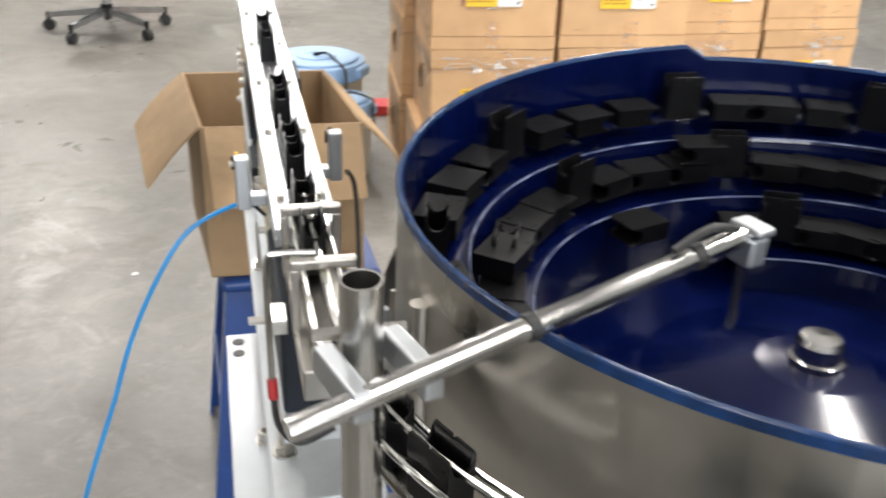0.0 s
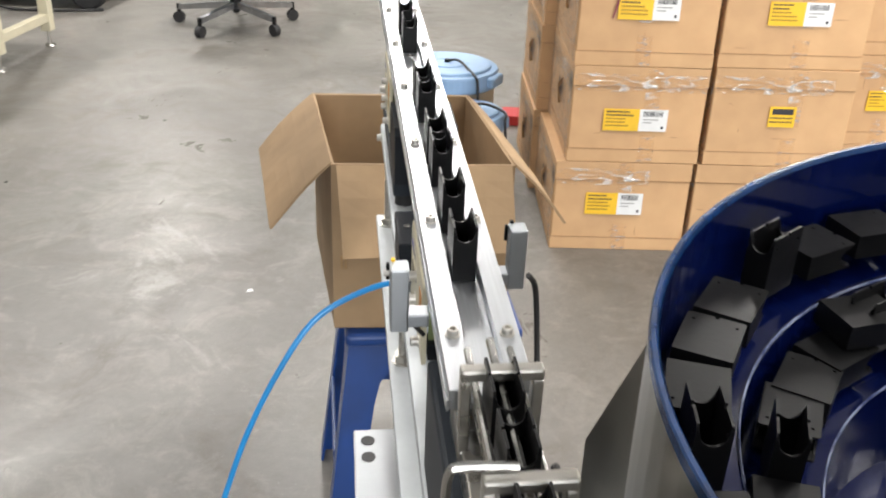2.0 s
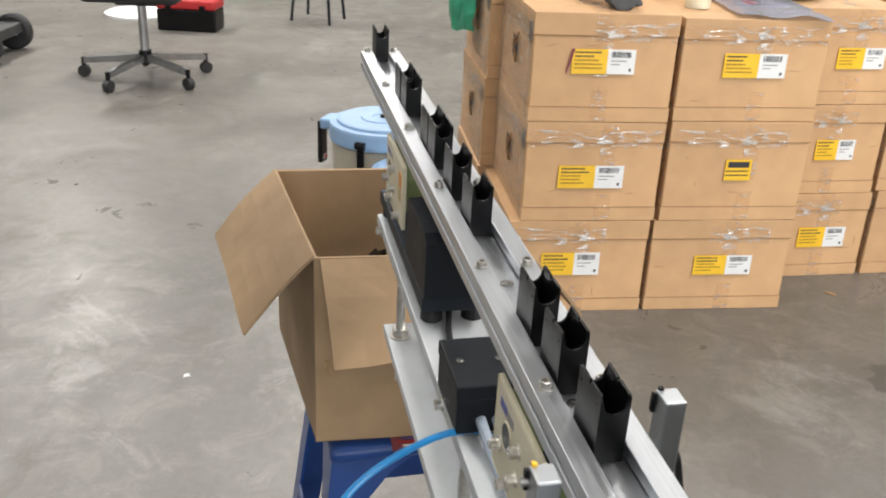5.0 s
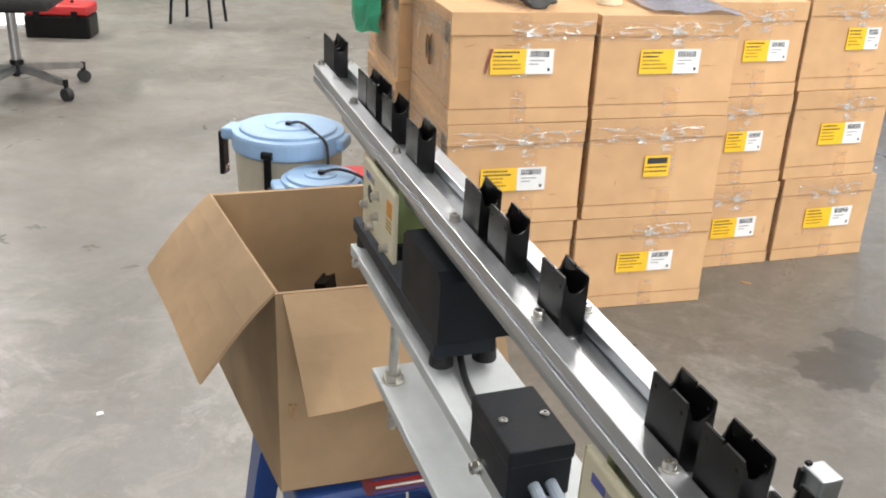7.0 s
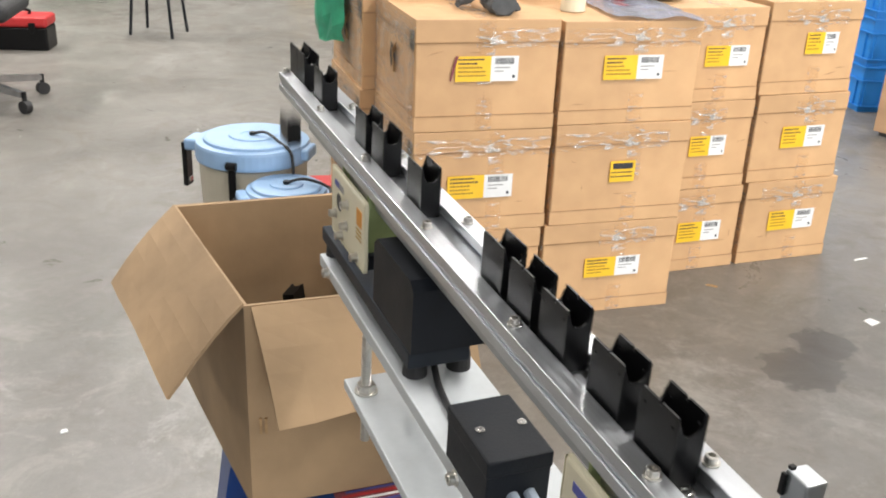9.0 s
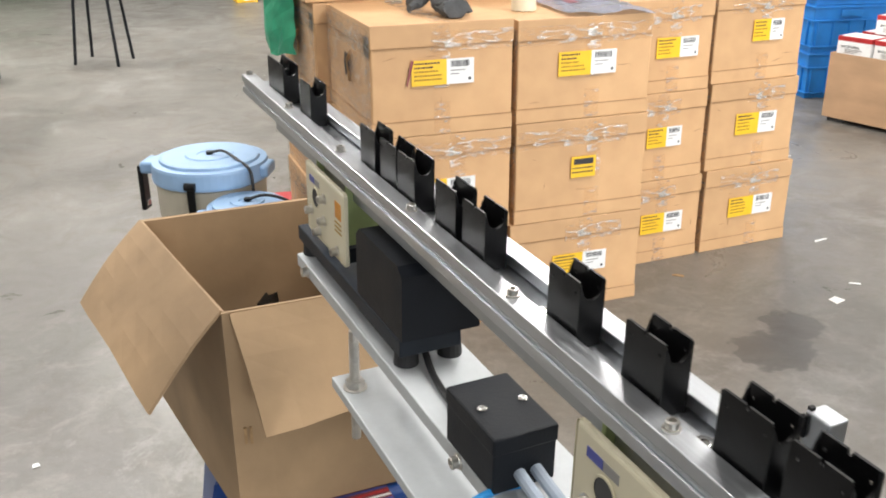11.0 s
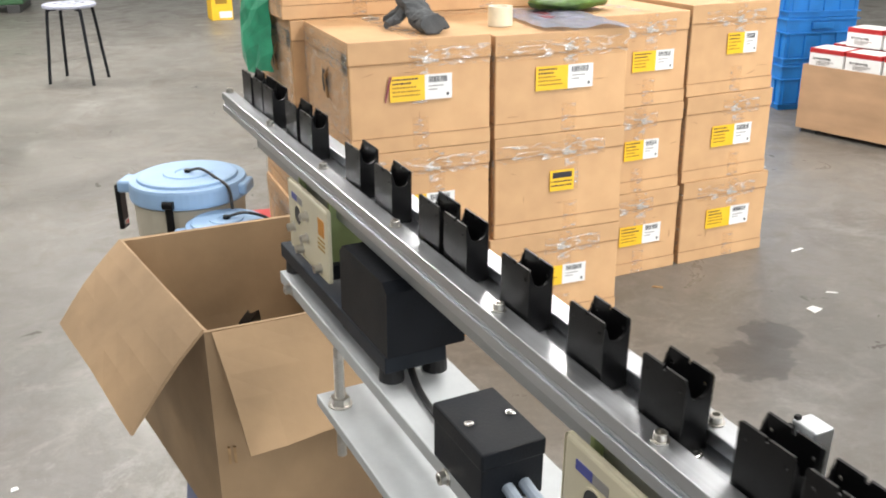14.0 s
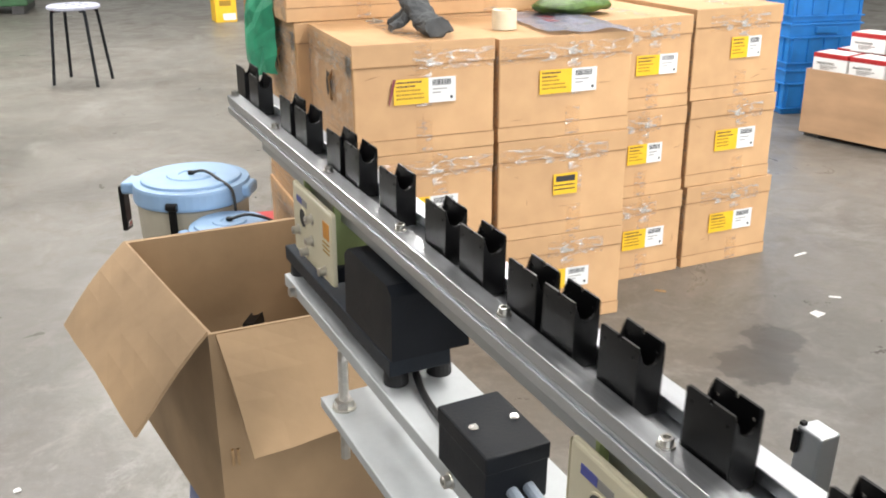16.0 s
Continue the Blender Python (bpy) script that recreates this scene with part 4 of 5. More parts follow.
carton(0.405, 0.797, 0.002, DEEP, 0.5505, 0.815, 0.6, (0.520, 0.667, 0.168, 0.062, TB), label="sealed brown carton with a sagging lid and yellow label", at=FRONT)
for k, (xb, tag) in enumerate(((-0.026, (-0.248, 0.099, 0.154, 0.064, TB)), (-0.036, (-0.249, 0.378, 0.124, 0.061, TB)), (-0.040, (-0.239, 0.648, 0.146, 0.059, TB)))):
    carton(-0.352, xb, 0, DEEP, 0.272 * k, 0.272 * (k + 1) - 0.0005, 0, tag, at=SIDE)
for k, (xa, xb, tag) in enumerate(((-0.010, 0.336, (0.088, 0.108, 0.174, 0.065, TB)), (-0.022, 0.318, (0.081, 0.383, 0.158, 0.067, TB)), (-0.030, 0.310, (0.111, 0.673, 0.116, 0.064, TB)))):
    carton(xa, xb, 0.004 * k, DEEP, 0.276 * k, 0.276 * (k + 1) - 0.0005, 0.4 * k, tag, at=SIDE)
for k in range(3):
    carton(-0.022 + 0.006 * k, 0.372, 0.455, 0.90, 0.274 * k, 0.274 * (k + 1) - 0.0005, 0.4, None, True, "sealed brown carton in the rear row", at=FRONT)
    carton(0.380, 0.770, 0.455, 0.90, 0.274 * k, 0.274 * (k + 1) - 0.0005, 0, None, False, "sealed brown carton in the rear row", at=FRONT)
carton(-0.030, 0.350, 0.47, 0.91, 0.8225, 1.09, 1.0, None, True, "sealed brown carton on top of the rear row", at=FRONT)
carton(0.365, 0.755, 0.47, 0.91, 0.8225, 1.09, -1.0, None, False, "sealed brown carton on top of the rear row", at=FRONT)

# ---- things on the cartons ----
def glove():
    """A limp glove: a creased tube for the palm and cuff, flattened fingers beside it."""
    b = B()

    def limp(pts, radii, flat):
        line = spline(pts, 6)
        rings = []
        for i, p in enumerate(line):
            f = i / (len(line) - 1) * (len(radii) - 1)
            k = min(int(f), len(radii) - 2)
            r = radii[k] + (radii[k + 1] - radii[k]) * (f - k)
            t = (line[min(i + 1, len(line) - 1)] - line[max(i - 1, 0)]).normalized()
            sd = t.cross(Vector((0, 0, 1))).normalized()
            ring = []
            for a in (TURN * q / 20 for q in range(20)):
                v = p + sd * (r * math.cos(a)) + Vector((0, 0, r * flat * math.sin(a)))
                v += Vector(noise.noise_vector(v * 55)) * 0.007 + Vector(noise.noise_vector(v * 140)) * 0.003
                v.z = max(v.z, 0.7426)
                ring.append(b.verts.new(v))
            rings.append(ring)
        for u, v in zip(rings, rings[1:]):
            for q in range(20):
                b.faces.new((u[q], u[(q + 1) % 20], v[(q + 1) % 20], v[q]))
        b.faces.new(rings[0]), b.faces.new(rings[-1])
    limp([(0.232, 2.53, 0.835), (0.238, 2.47, 0.815), (0.250, 2.40, 0.775), (0.262, 2.33, 0.766)], (0.034, 0.038, 0.034, 0.036, 0.033), 0.75)
    limp([(0.225, 2.46, 0.79), (0.195, 2.45, 0.768), (0.165, 2.44, 0.757)], (0.022, 0.018, 0.012), 0.7)
    limp([(0.225, 2.49, 0.80), (0.200, 2.50, 0.775), (0.175, 2.505, 0.758)], (0.022, 0.018, 0.012), 0.7)
    limp([(0.262, 2.42, 0.775), (0.292, 2.40, 0.760), (0.312, 2.385, 0.752)], (0.020, 0.014, 0.009), 0.7)
    return solid("work_glove", b, M_CLOTH, "crumpled dark grey work glove on a carton", "glove", pose(0.045, -0.005, 0.0805))


glove()
b = B()
lathe(b, [(0.021, 0.0), (0.033, 0.0), (0.033, 0.05), (0.021, 0.05), (0.021, 0.0)], 36)
solid("tape_roll", b, M_PALETAPE, "roll of pale masking tape on a carton", "tape roll", pose(0.530, 2.475, 0.8165))
for k in range(4):
    b = B()
    cyl(b, (0, 0, 0.004), (0.022, 0.004 * k, 0.004), 0.0028, seg=8)
    cyl(b, (0.020, 0.004 * k, 0.004), (0.025, 0.004 * k, 0.004), 0.0048, seg=8)
    solid("loose_bolt", b, M_ZINC, "loose zinc bolt lying on a carton", "bolt", pose(0.190 + 0.015 * k, 2.66 - 0.012 * (k % 2), 0.8230, 0, 0, 40 * k), group="loose bolts")


def film(name, pts, material, label, category, lift):
    b = B()
    sheet(b, pts, 0.0006)
    for v in b.verts:
        v.co += Vector(noise.noise_vector(v.co * 30)) * lift
    return solid(name, b, material, label, category)


rows = []
for i in range(11):
    y = 2.78 - 0.045 * i
    rows.append([(0.60 + 0.022 * j, max(y, 2.306 + 0.0025 * j), 0.823 + 0.004 * math.sin(j) - max(0.0, 2.306 + 0.0025 * j - y) * 0.9) for j in range(12)])
film("plastic_bag", rows, M_BAG, "crinkled clear plastic bag draped over a carton", "plastic bag", 0.004)
b = box(B(), -0.09, 0.09, -0.06, 0.06, 0, 0.004, 0.001)
solid("maroon_folder", b, M_MAROON, "maroon paper folder inside the plastic bag", "folder", pose(0.72, 2.62, 0.816, 0, 0, 12))
b = B()
r = bmesh.ops.create_uvsphere(b, u_segments=24, v_segments=14, radius=1)
for v in r["verts"]:
    q = Vector((v.co.x * 0.13, v.co.y * 0.09, v.co.z * 0.025 + 0.022))
    q += Vector(noise.noise_vector(q * 22)) * 0.012
    q.z = max(q.z, 0)
    v.co = q
solid("green_snack_bag", b, M_LEAF, "green printed packet lying on the cartons", "packet", pose(0.82, 2.72, 0.822, 0, 0, 10))
# green carrier bag hanging on the rear stack
rows = []
for i in range(9):
    f = i / 8
    rows.append([(-0.045 - 0.085 * math.sin(math.pi * j / 8) * (0.35 + f * (1.5 - f)), 2.86 + 0.26 * j / 8, 0.95 - 0.30 * f + 0.01 * math.sin(j * 2.1)) for j in range(9)])
gb = film("green_bag", rows, M_GREENBAG, "green thin plastic bag hanging beside the cartons", "plastic bag", 0.016)


# ---- drums ----
def drum(x, y, r, h, turn, label):
    t = thing("drum", label, "insulated drum", pose(x, y, 0, 0, 0, turn), group="insulated drums")
    b = B()
    lathe(b, [(0, 0.0), (r * 0.86, 0.0), (r * 0.90, 0.01), (r * 0.95, h - 0.075), (r * 0.9, h - 0.07), (0, h - 0.07)], 48)
    part("barrel", b, M_DRUM, t, "beige plastic barrel")
    lid = B()
    lathe(lid, [(r * 0.9, h - 0.068), (r, h - 0.068), (r * 1.01, h - 0.06), (r * 1.0, h - 0.022), (r * 0.985, h - 0.014), (r * 0.86, h - 0.012), (r * 0.85, h - 0.004), (r * 0.80, h - 0.002), (r * 0.42, h - 0.003), (r * 0.40, h + 0.001), (r * 0.22, h + 0.001), (r * 0.2, h - 0.002), (0, h - 0.002)], 56)
    ld = part("lid", lid, M_LID, t, "pale blue ridged lid")
    part("lid_ear", box(B(), -r * 1.22, -r * 0.92, -0.040, 0.045, h - 0.060, h - 0.022, 0.01, 3), M_LID, ld)
    part("lid_ear", box(B(), r * 0.92, r * 1.10, -0.045, 0.045, h - 0.060, h - 0.022, 0.01, 3), M_LID, ld)
    part("strap", pipe(B(), [(0.0, 0.0, h + 0.002), (0.05, -0.02, h + 0.016), (0.11, -0.06, h), (r * 0.9, -0.10, h - 0.02), (r * 0.95, -0.11, h - 0.09)], 0.0045, 8), M_CABLE, t, "black lid strap")
    part("knob", cyl(B(), (0, 0, h - 0.001), (0, 0, h + 0.008), 0.010, seg=12), M_BLACKP, t)
    hd = part("handle", box(B(), -r * 1.31, -r * 1.22, -0.022, 0.022, h - 0.185, h - 0.040, 0.003), M_BLACKP, t, "black carrying handle")
    for z in (h - 0.060, h - 0.165):
        part("handle_bracket", box(B(), -r * 1.33, -r * 1.20, -0.012, 0.012, z - 0.009, z + 0.009, 0.002), M_STEEL, hd)
    part("latch", box(B(), -0.012, 0.012, -r * 1.04, -r * 1.0, h - 0.17, h - 0.045, 0.003), M_BLACKP, t, "black latch")
    part("latch_pin", cyl(B(), (-0.016, -r * 1.03, h - 0.050), (0.016, -r * 1.03, h - 0.050), 0.012, seg=14), M_BLACKP, t)
    return t


drum(-0.322, 2.93, 0.176, 0.355, -20, "beige insulated drum with a pale blue lid")
drum(-0.225, 2.68, 0.118, 0.278, 10, "small beige drum with a pale blue lid")
b = box(B(), -0.030, 0.075, -0.06, 0.06, 0.0, 0.040, 0.004)
solid("red_tray", b, M_RED, "red metal tray on the floor by the cartons", "tray", pose(-0.110, 3.40, 0, 0, 0, 0))


# ---- stool, chair, toolbox and far things ----
def round_stool():
    cx, cy = -0.985, 6.60
    t = thing("stool", "round pale seat stool on four dark metal legs", "stool", pose(cx, cy, 0) @ Matrix.Scale(1.09, 4))
    b = B()
    lathe(b, [(0, 0.430), (0.140, 0.430), (0.150, 0.436), (0.150, 0.448), (0.142, 0.454), (0, 0.452)], 40)
    seat = part("seat", b, M_SEAT, t)
    for k in range(7):
        a = TURN * k / 6
        q = (0.0, 0.0) if k == 6 else (0.075 * math.cos(a), 0.075 * math.sin(a))
        # no real opening: a dark disc gives the shade of the hole
        part("seat_hole", cyl(B(), (q[0], q[1], 0.4535), (q[0], q[1], 0.4545), 0.013, seg=14), M_DARKM, seat)
    for dx, dy in ((-0.161, -0.062), (0.094, -0.194), (0.162, 0.062), (-0.09, 0.190)):
        part("leg", pipe(B(), [(dx * 0.45, dy * 0.45, 0.424), (dx * 0.68, dy * 0.68, 0.423), (dx * 0.76, dy * 0.76, 0.40), (dx * 0.88, dy * 0.88, 0.2), (dx, dy, 0.0)], 0.0095, 10, 6), M_BLACKM, t)
    return t


round_stool()


def office_chair():
    t = thing("office_chair", "black office chair on a grey five-star castor base", "office chair", pose(-1.635, 4.73, 0))
    part("hub", cyl(B(), (0, 0, 0.085), (0, 0, 0.15), 0.036, 0.030, 20), M_BLACKP, t)
    part("gas_column", cyl(B(), (0, 0, 0.15), (0, 0, 0.40), 0.022, seg=18), M_CHROME, t)
    for a in (-108, -36, 36, 108, 180):
        c, s = math.cos(radians(a)), math.sin(radians(a))
        m = Matrix.Rotation(radians(a), 4, "Z")
        b = B()
        bx = [(0.03, 0.095), (0.03, 0.13), (0.315, 0.098), (0.315, 0.072)]
        plate(b, bx, 1, -0.014, 0.014)
        for v in b.verts:
            v.co = m @ v.co
        arm = part("base_arm", b, M_CHROME, t, "flat grey base arm")
        q = m @ Vector((0.32, 0, 0))
        b = B()
        cyl(b, (q.x - 0.016 * s, q.y + 0.016 * c, 0.030), (q.x + 0.016 * s, q.y - 0.016 * c, 0.030), 0.030, seg=20)
        part("castor", b, M_RUBBER, arm, "black twin-wheel castor")
        part("castor_stem", cyl(B(), (q.x, q.y, 0.03), (q.x, q.y, 0.10), 0.011, seg=10), M_BLACKP, arm)
    part("seat", box(B(), -0.24, 0.24, -0.23, 0.24, 0.41, 0.49, 0.035, 4), M_RUBBER, t, "black padded seat")
    part("seat_plate", box(B(), -0.10, 0.10, -0.10, 0.10, 0.385, 0.412, 0.004), M_BLACKM, t)
    part("backrest", box(B(), -0.22, 0.22, 0.25, 0.31, 0.60, 1.0, 0.03, 4), M_RUBBER, t)
    part("back_bar", pipe(B(), [(0, 0.1, 0.40), (0, 0.29, 0.41), (0, 0.34, 0.5), (0, 0.32, 0.75)], 0.014, 10), M_BLACKM, t)
    return t


office_chair()


def toolbox():
    t = thing("toolbox", "black plastic toolbox with a red lid", "toolbox", pose(-1.74, 6.09, 0, 0, 0, -4))
    part("tub", box(B(), -0.19, 0.19, -0.10, 0.10, 0.0, 0.135, 0.012, 3), M_BLACKP, t)
    part("lid", box(B(), -0.195, 0.195, -0.105, 0.105, 0.136, 0.20, 0.018, 3), M_RED, t, "red lid")
    part("handle", pipe(B(), [(-0.07, 0, 0.198), (-0.065, 0, 0.225), (0.065, 0, 0.225), (0.07, 0, 0.198)], 0.009, 8, 5), M_BLACKP, t)
    for x in (-0.11, 0.11):
        part("latch", box(B(), x - 0.02, x + 0.02, -0.112, -0.1055, 0.105, 0.165, 0.003), M_BLACKP, t)
    return t


toolbox()
b = B()
lathe(b, [(0, 0.0), (0.23, 0.0), (0.235, 0.02), (0.22, 0.028), (0, 0.03)], 48)
solid("round_base", b, M_WHITE, "flat white round fan base on the floor", "fan base", pose(-2.19, 6.50, 0))


def workbench():
    t = thing("workbench", "cream painted steel workbench on levelling feet", "workbench", pose(-2.38, 4.11, 0))
    for y in (0.0, -0.46, -1.5):
        for x in (0.0, -0.7):
            leg = part("leg", box(B(), x - 0.025, x + 0.025, y - 0.025, y + 0.025, 0.075, 0.76, 0.003), M_CREAM, t)
            b = B()
            cyl(b, (x, y, 0.0), (x, y, 0.012), 0.026, 0.020, 16)
            cyl(b, (x, y, 0.012), (x, y, 0.08), 0.007, seg=10)
            part("levelling_foot", b, M_ZINC, leg, "zinc levelling foot")
    for x in (0.0, -0.7):
        part("rail", box(B(), x - 0.02, x + 0.02, -1.475, -0.025, 0.12, 0.16, 0.003), M_CREAM, t)
    part("worktop", box(B(), -0.76, 0.06, -1.58, 0.06, 0.76, 0.80, 0.004), M_CREAM, t)
    return t


workbench()


def pallet_truck():
    t = thing("hand_truck", "dark oily hand truck with rubber tyres by the bench", "hand truck", pose(-2.90, 5.10, 0))
    part("deck", box(B(), -0.55, 0.42, -0.22, 0.22, 0.10, 0.16, 0.01), M_DARKM, t)
    part("load", box(B(), -0.5, 0.3, -0.16, 0.2, 0.1605, 0.36, 0.02), M_DARKM, t)
    for x in (-0.4, 0.36):
        for y in (-0.2, 0.2):
            b = B()
            lathe(b, [(0.03, -0.025), (0.085, -0.03), (0.10, -0.02), (0.10, 0.02), (0.085, 0.03), (0.03, 0.025)], 28)
            m = Matrix.Translation((x, y, 0.10)) @ Matrix.Rotation(math.pi / 2, 4, "X")
            for v in b.verts:
                v.co = m @ v.co
            part("tyre", b, M_RUBBER, t)
    part("red_cap", cyl(B(), (0.25, -0.24, 0.10), (0.25, -0.27, 0.10), 0.03, seg=14), M_RED, t)
    part("cable", pipe(B(), [(-0.3, -0.24, 0.12), (-0.1, -0.32, 0.02), (0.2, -0.30, 0.008), (0.45, -0.22, 0.008)], 0.008, 8), M_CABLE, t)
    return t


pallet_truck()
b = B()
box(b, -0.7, 0.55, -0.4, 0.4, 0.08, 0.95, 0.02)
gm = thing("green_machine", "dark green machine standing on skids", "machine", pose(-2.40, 11.04, 0))
part("body", b, M_GREENM, gm)
for x in (-0.55, 0.45):
    part("skid", box(B(), x - 0.06, x + 0.06, -0.4, 0.4, 0.0, 0.08, 0.005), M_DARKM, gm)
yb = thing("yellow_carton", "yellow printed carton on the floor", "carton", pose(0.05, 9.50, 0, 0, 0, 8))
part("body", box(B(), -0.10, 0.10, -0.12, 0.12, 0, 0.30, 0.004), M_YELLOW, yb)
part("white_panel", box(B(), -0.03, 0.09, -0.1212, -0.1204, 0.02, 0.08), M_WHITE, yb)
part("print_line", box(B(), -0.06, 0.05, -0.1212, -0.1204, 0.15, 0.20), M_INK2, yb)
solid("brown_carton", box(B(), -0.16, 0.16, -0.15, 0.15, 0, 0.42, 0.005), M_CARD, "plain brown carton beside a yellow one", "carton", pose(0.43, 9.70, 0, 0, 0, 4))


# ---- blue crates and carton of boxed controllers ----
def crate(x, y, z, yaw):
    t = thing("crate", "bright blue ribbed plastic stacking crate", "crate", pose(x, y, z, 0, 0, yaw), group="stacked blue crates")
    w, d, h = 0.40, 0.30, 0.245
    for nm, dims in (("side", (-w / 2, w / 2, -d / 2, -d / 2 + 0.006)), ("side", (-w / 2, w / 2, d / 2 - 0.006, d / 2)), ("end", (-w / 2, -w / 2 + 0.006, -d / 2 + 0.0062, d / 2 - 0.0062)), ("end", (w / 2 - 0.006, w / 2, -d / 2 + 0.0062, d / 2 - 0.0062))):
        part(nm, box(B(), *dims, 0.0, h, 0.002), M_BLUEC, t)
    part("base", box(B(), -w / 2 + 0.0065, w / 2 - 0.0065, -d / 2 + 0.0065, d / 2 - 0.0065, 0.004, 0.012), M_BLUEC, t)
    for zz in (0.235, 0.165, 0.03):
        b = B()
        box(b, -w / 2 - 0.012, w / 2 + 0.012, -d / 2 - 0.012, -d / 2 - 0.0003, zz - 0.004, zz + 0.004, 0.001)
        box(b, -w / 2 - 0.012, -w / 2 - 0.0003, -d / 2 - 0.0002, d / 2 + 0.012, zz - 0.004, zz + 0.004, 0.001)
        part("rib", b, M_BLUEC, t)
    for k in range(5):
        x0 = -w / 2 + 0.02 + k * (w - 0.04) / 4
        part("rib", box(B(), x0 - 0.003, x0 + 0.003, -d / 2 - 0.010, -d / 2 - 0.0003, 0.034, 0.161, 0.001), M_BLUEC, t)
    for y0 in (-0.10, 0.10):
        part("rib", box(B(), -w / 2 - 0.010, -w / 2 - 0.0003, y0 - 0.003, y0 + 0.003, 0.034, 0.161, 0.001), M_BLUEC, t)
    part("handle", box(B(), -0.06, 0.06, -d / 2 - 0.016, -d / 2 - 0.0003, 0.185, 0.222, 0.004), M_BLUEC, t)
    return t


for k in range(4):
    crate(3.02, 4.62 + 0.004 * k, 0.2465 * k, -6 + 0.5 * k)


def controller_carton():
    t = thing("board_carton", "open brown carton full of small white boxes", "carton", pose(2.62, 4.06, 0.0, 0, 0, -68))
    for nm, dims in (("wall", (0.0, 0.80, 0.0, 0.006)), ("wall", (0.0, 0.80, 0.45, 0.456)), ("wall", (0.0, 0.006, 0.0062, 0.4498)), ("wall", (0.794, 0.80, 0.0062, 0.4498))):
        part(nm, box(B(), *dims, 0.022, 0.335, 0.001), M_WOOD, t)
    part("floor_panel", box(B(), 0.0065, 0.7935, 0.0065, 0.4495, 0.04, 0.07), M_WOOD, t)
    for x in (0.06, 0.74):
        for y in (0.06, 0.39):
            part("foot", box(B(), x - 0.04, x + 0.04, y - 0.04, y + 0.04, 0.0, 0.0395), M_DARKM, t)
    return t


bc = controller_carton()
TEXT = "\u632f\u52a8\u9001\u6599\u63a7\u5236\u5668"


def small_box(lx, ly, z, h):
    t = thing("controller_box", "white controller box with a red lid edge", "product box", pose(2.62, 4.06, 0.0, 0, 0, -68) @ pose(lx, ly, z), group="boxed controllers")
    w, d = 0.175, 0.14
    part("body", box(B(), 0, w, 0, d, 0, h - 0.022, 0.001), M_WHITE, t)
    part("lid_band", box(B(), -0.0008, w + 0.0008, -0.0008, d + 0.0008, h - 0.0218, h, 0.001), M_RED, t, "red lid band")
    part("top_panel", box(B(), 0.008, w - 0.008, 0.008, d - 0.008, h + 0.0002, h + 0.001), M_WHITE, t)
    cu = bpy.data.curves.new("lettering", "FONT")
    cu.body, cu.size, cu.extrude = TEXT, 0.0135, 0.0002
    cu.materials.append(M_INK)
    tx = new("lettering", cu)
    tx.parent = t
    tx.matrix_basis = pose(0.020, -0.0016, h - 0.052, 90, 0, 0)
    for k in range(3):
        part("print_line", box(B(), 0.04, 0.13 - 0.02 * k, -0.0014, -0.0006, h - 0.062 - 0.007 * k, h - 0.0585 - 0.007 * k), M_INK4, t)
    return t


for k in range(4):
    for j in range(2):
        small_box(0.012 + 0.19 * k, 0.03 + 0.20 * j, 0.0705, 0.342)
for k in range(3):
    small_box(0.10 + 0.19 * k, 0.19, 0.4145, 0.09)


# ---- floor litter ----
def chip(name, x, y, w, d, yaw, material, label, cat):
    b = B()
    plate(b, [(-w / 2, -d / 2), (w / 2, -d * 0.4), (w * 0.4, d / 2), (-w * 0.35, d * 0.45)], 2, 0.0006, 0.003)
    return solid(name, b, material, label, cat, pose(x, y, 0, 0, 0, yaw), group="floor litter")


chip("paper_scrap", 1.405, 2.178, 0.042, 0.034, 20, M_WHITE, "torn white paper scrap on the floor", "paper scrap")
chip("paper_scrap", 1.531, 2.269, 0.036, 0.008, -30, M_WHITE, "thin white paper strip on the floor", "paper scrap")
chip("wood_chip", 1.045, 2.454, 0.036, 0.012, -35, M_CARD_EDGE, "brown card chip on the floor", "chip")
chip("cigarette_end", 1.642, 2.61, 0.06, 0.009, 15, M_WHITE, "white paper stub on the floor", "paper scrap")
for k in range(46):
    a, r = rng.uniform(-2.2, 2.3), rng.uniform(0.9, 6.0)
    x, y = a, r
    if -0.2 < x < 1.7 and 2.2 < y < 3.4 or y < 1.7 and -0.6 < x < 0.6:
        continue
    s = rng.uniform(0.004, 0.016)
    chip("paper_scrap", x, y, s, s * rng.uniform(0.4, 1), rng.uniform(0, 180), rng.choice((M_WHITE, M_WHITE, M_CARD_EDGE, M_DARKM)), "tiny scrap of debris on the floor", "debris")



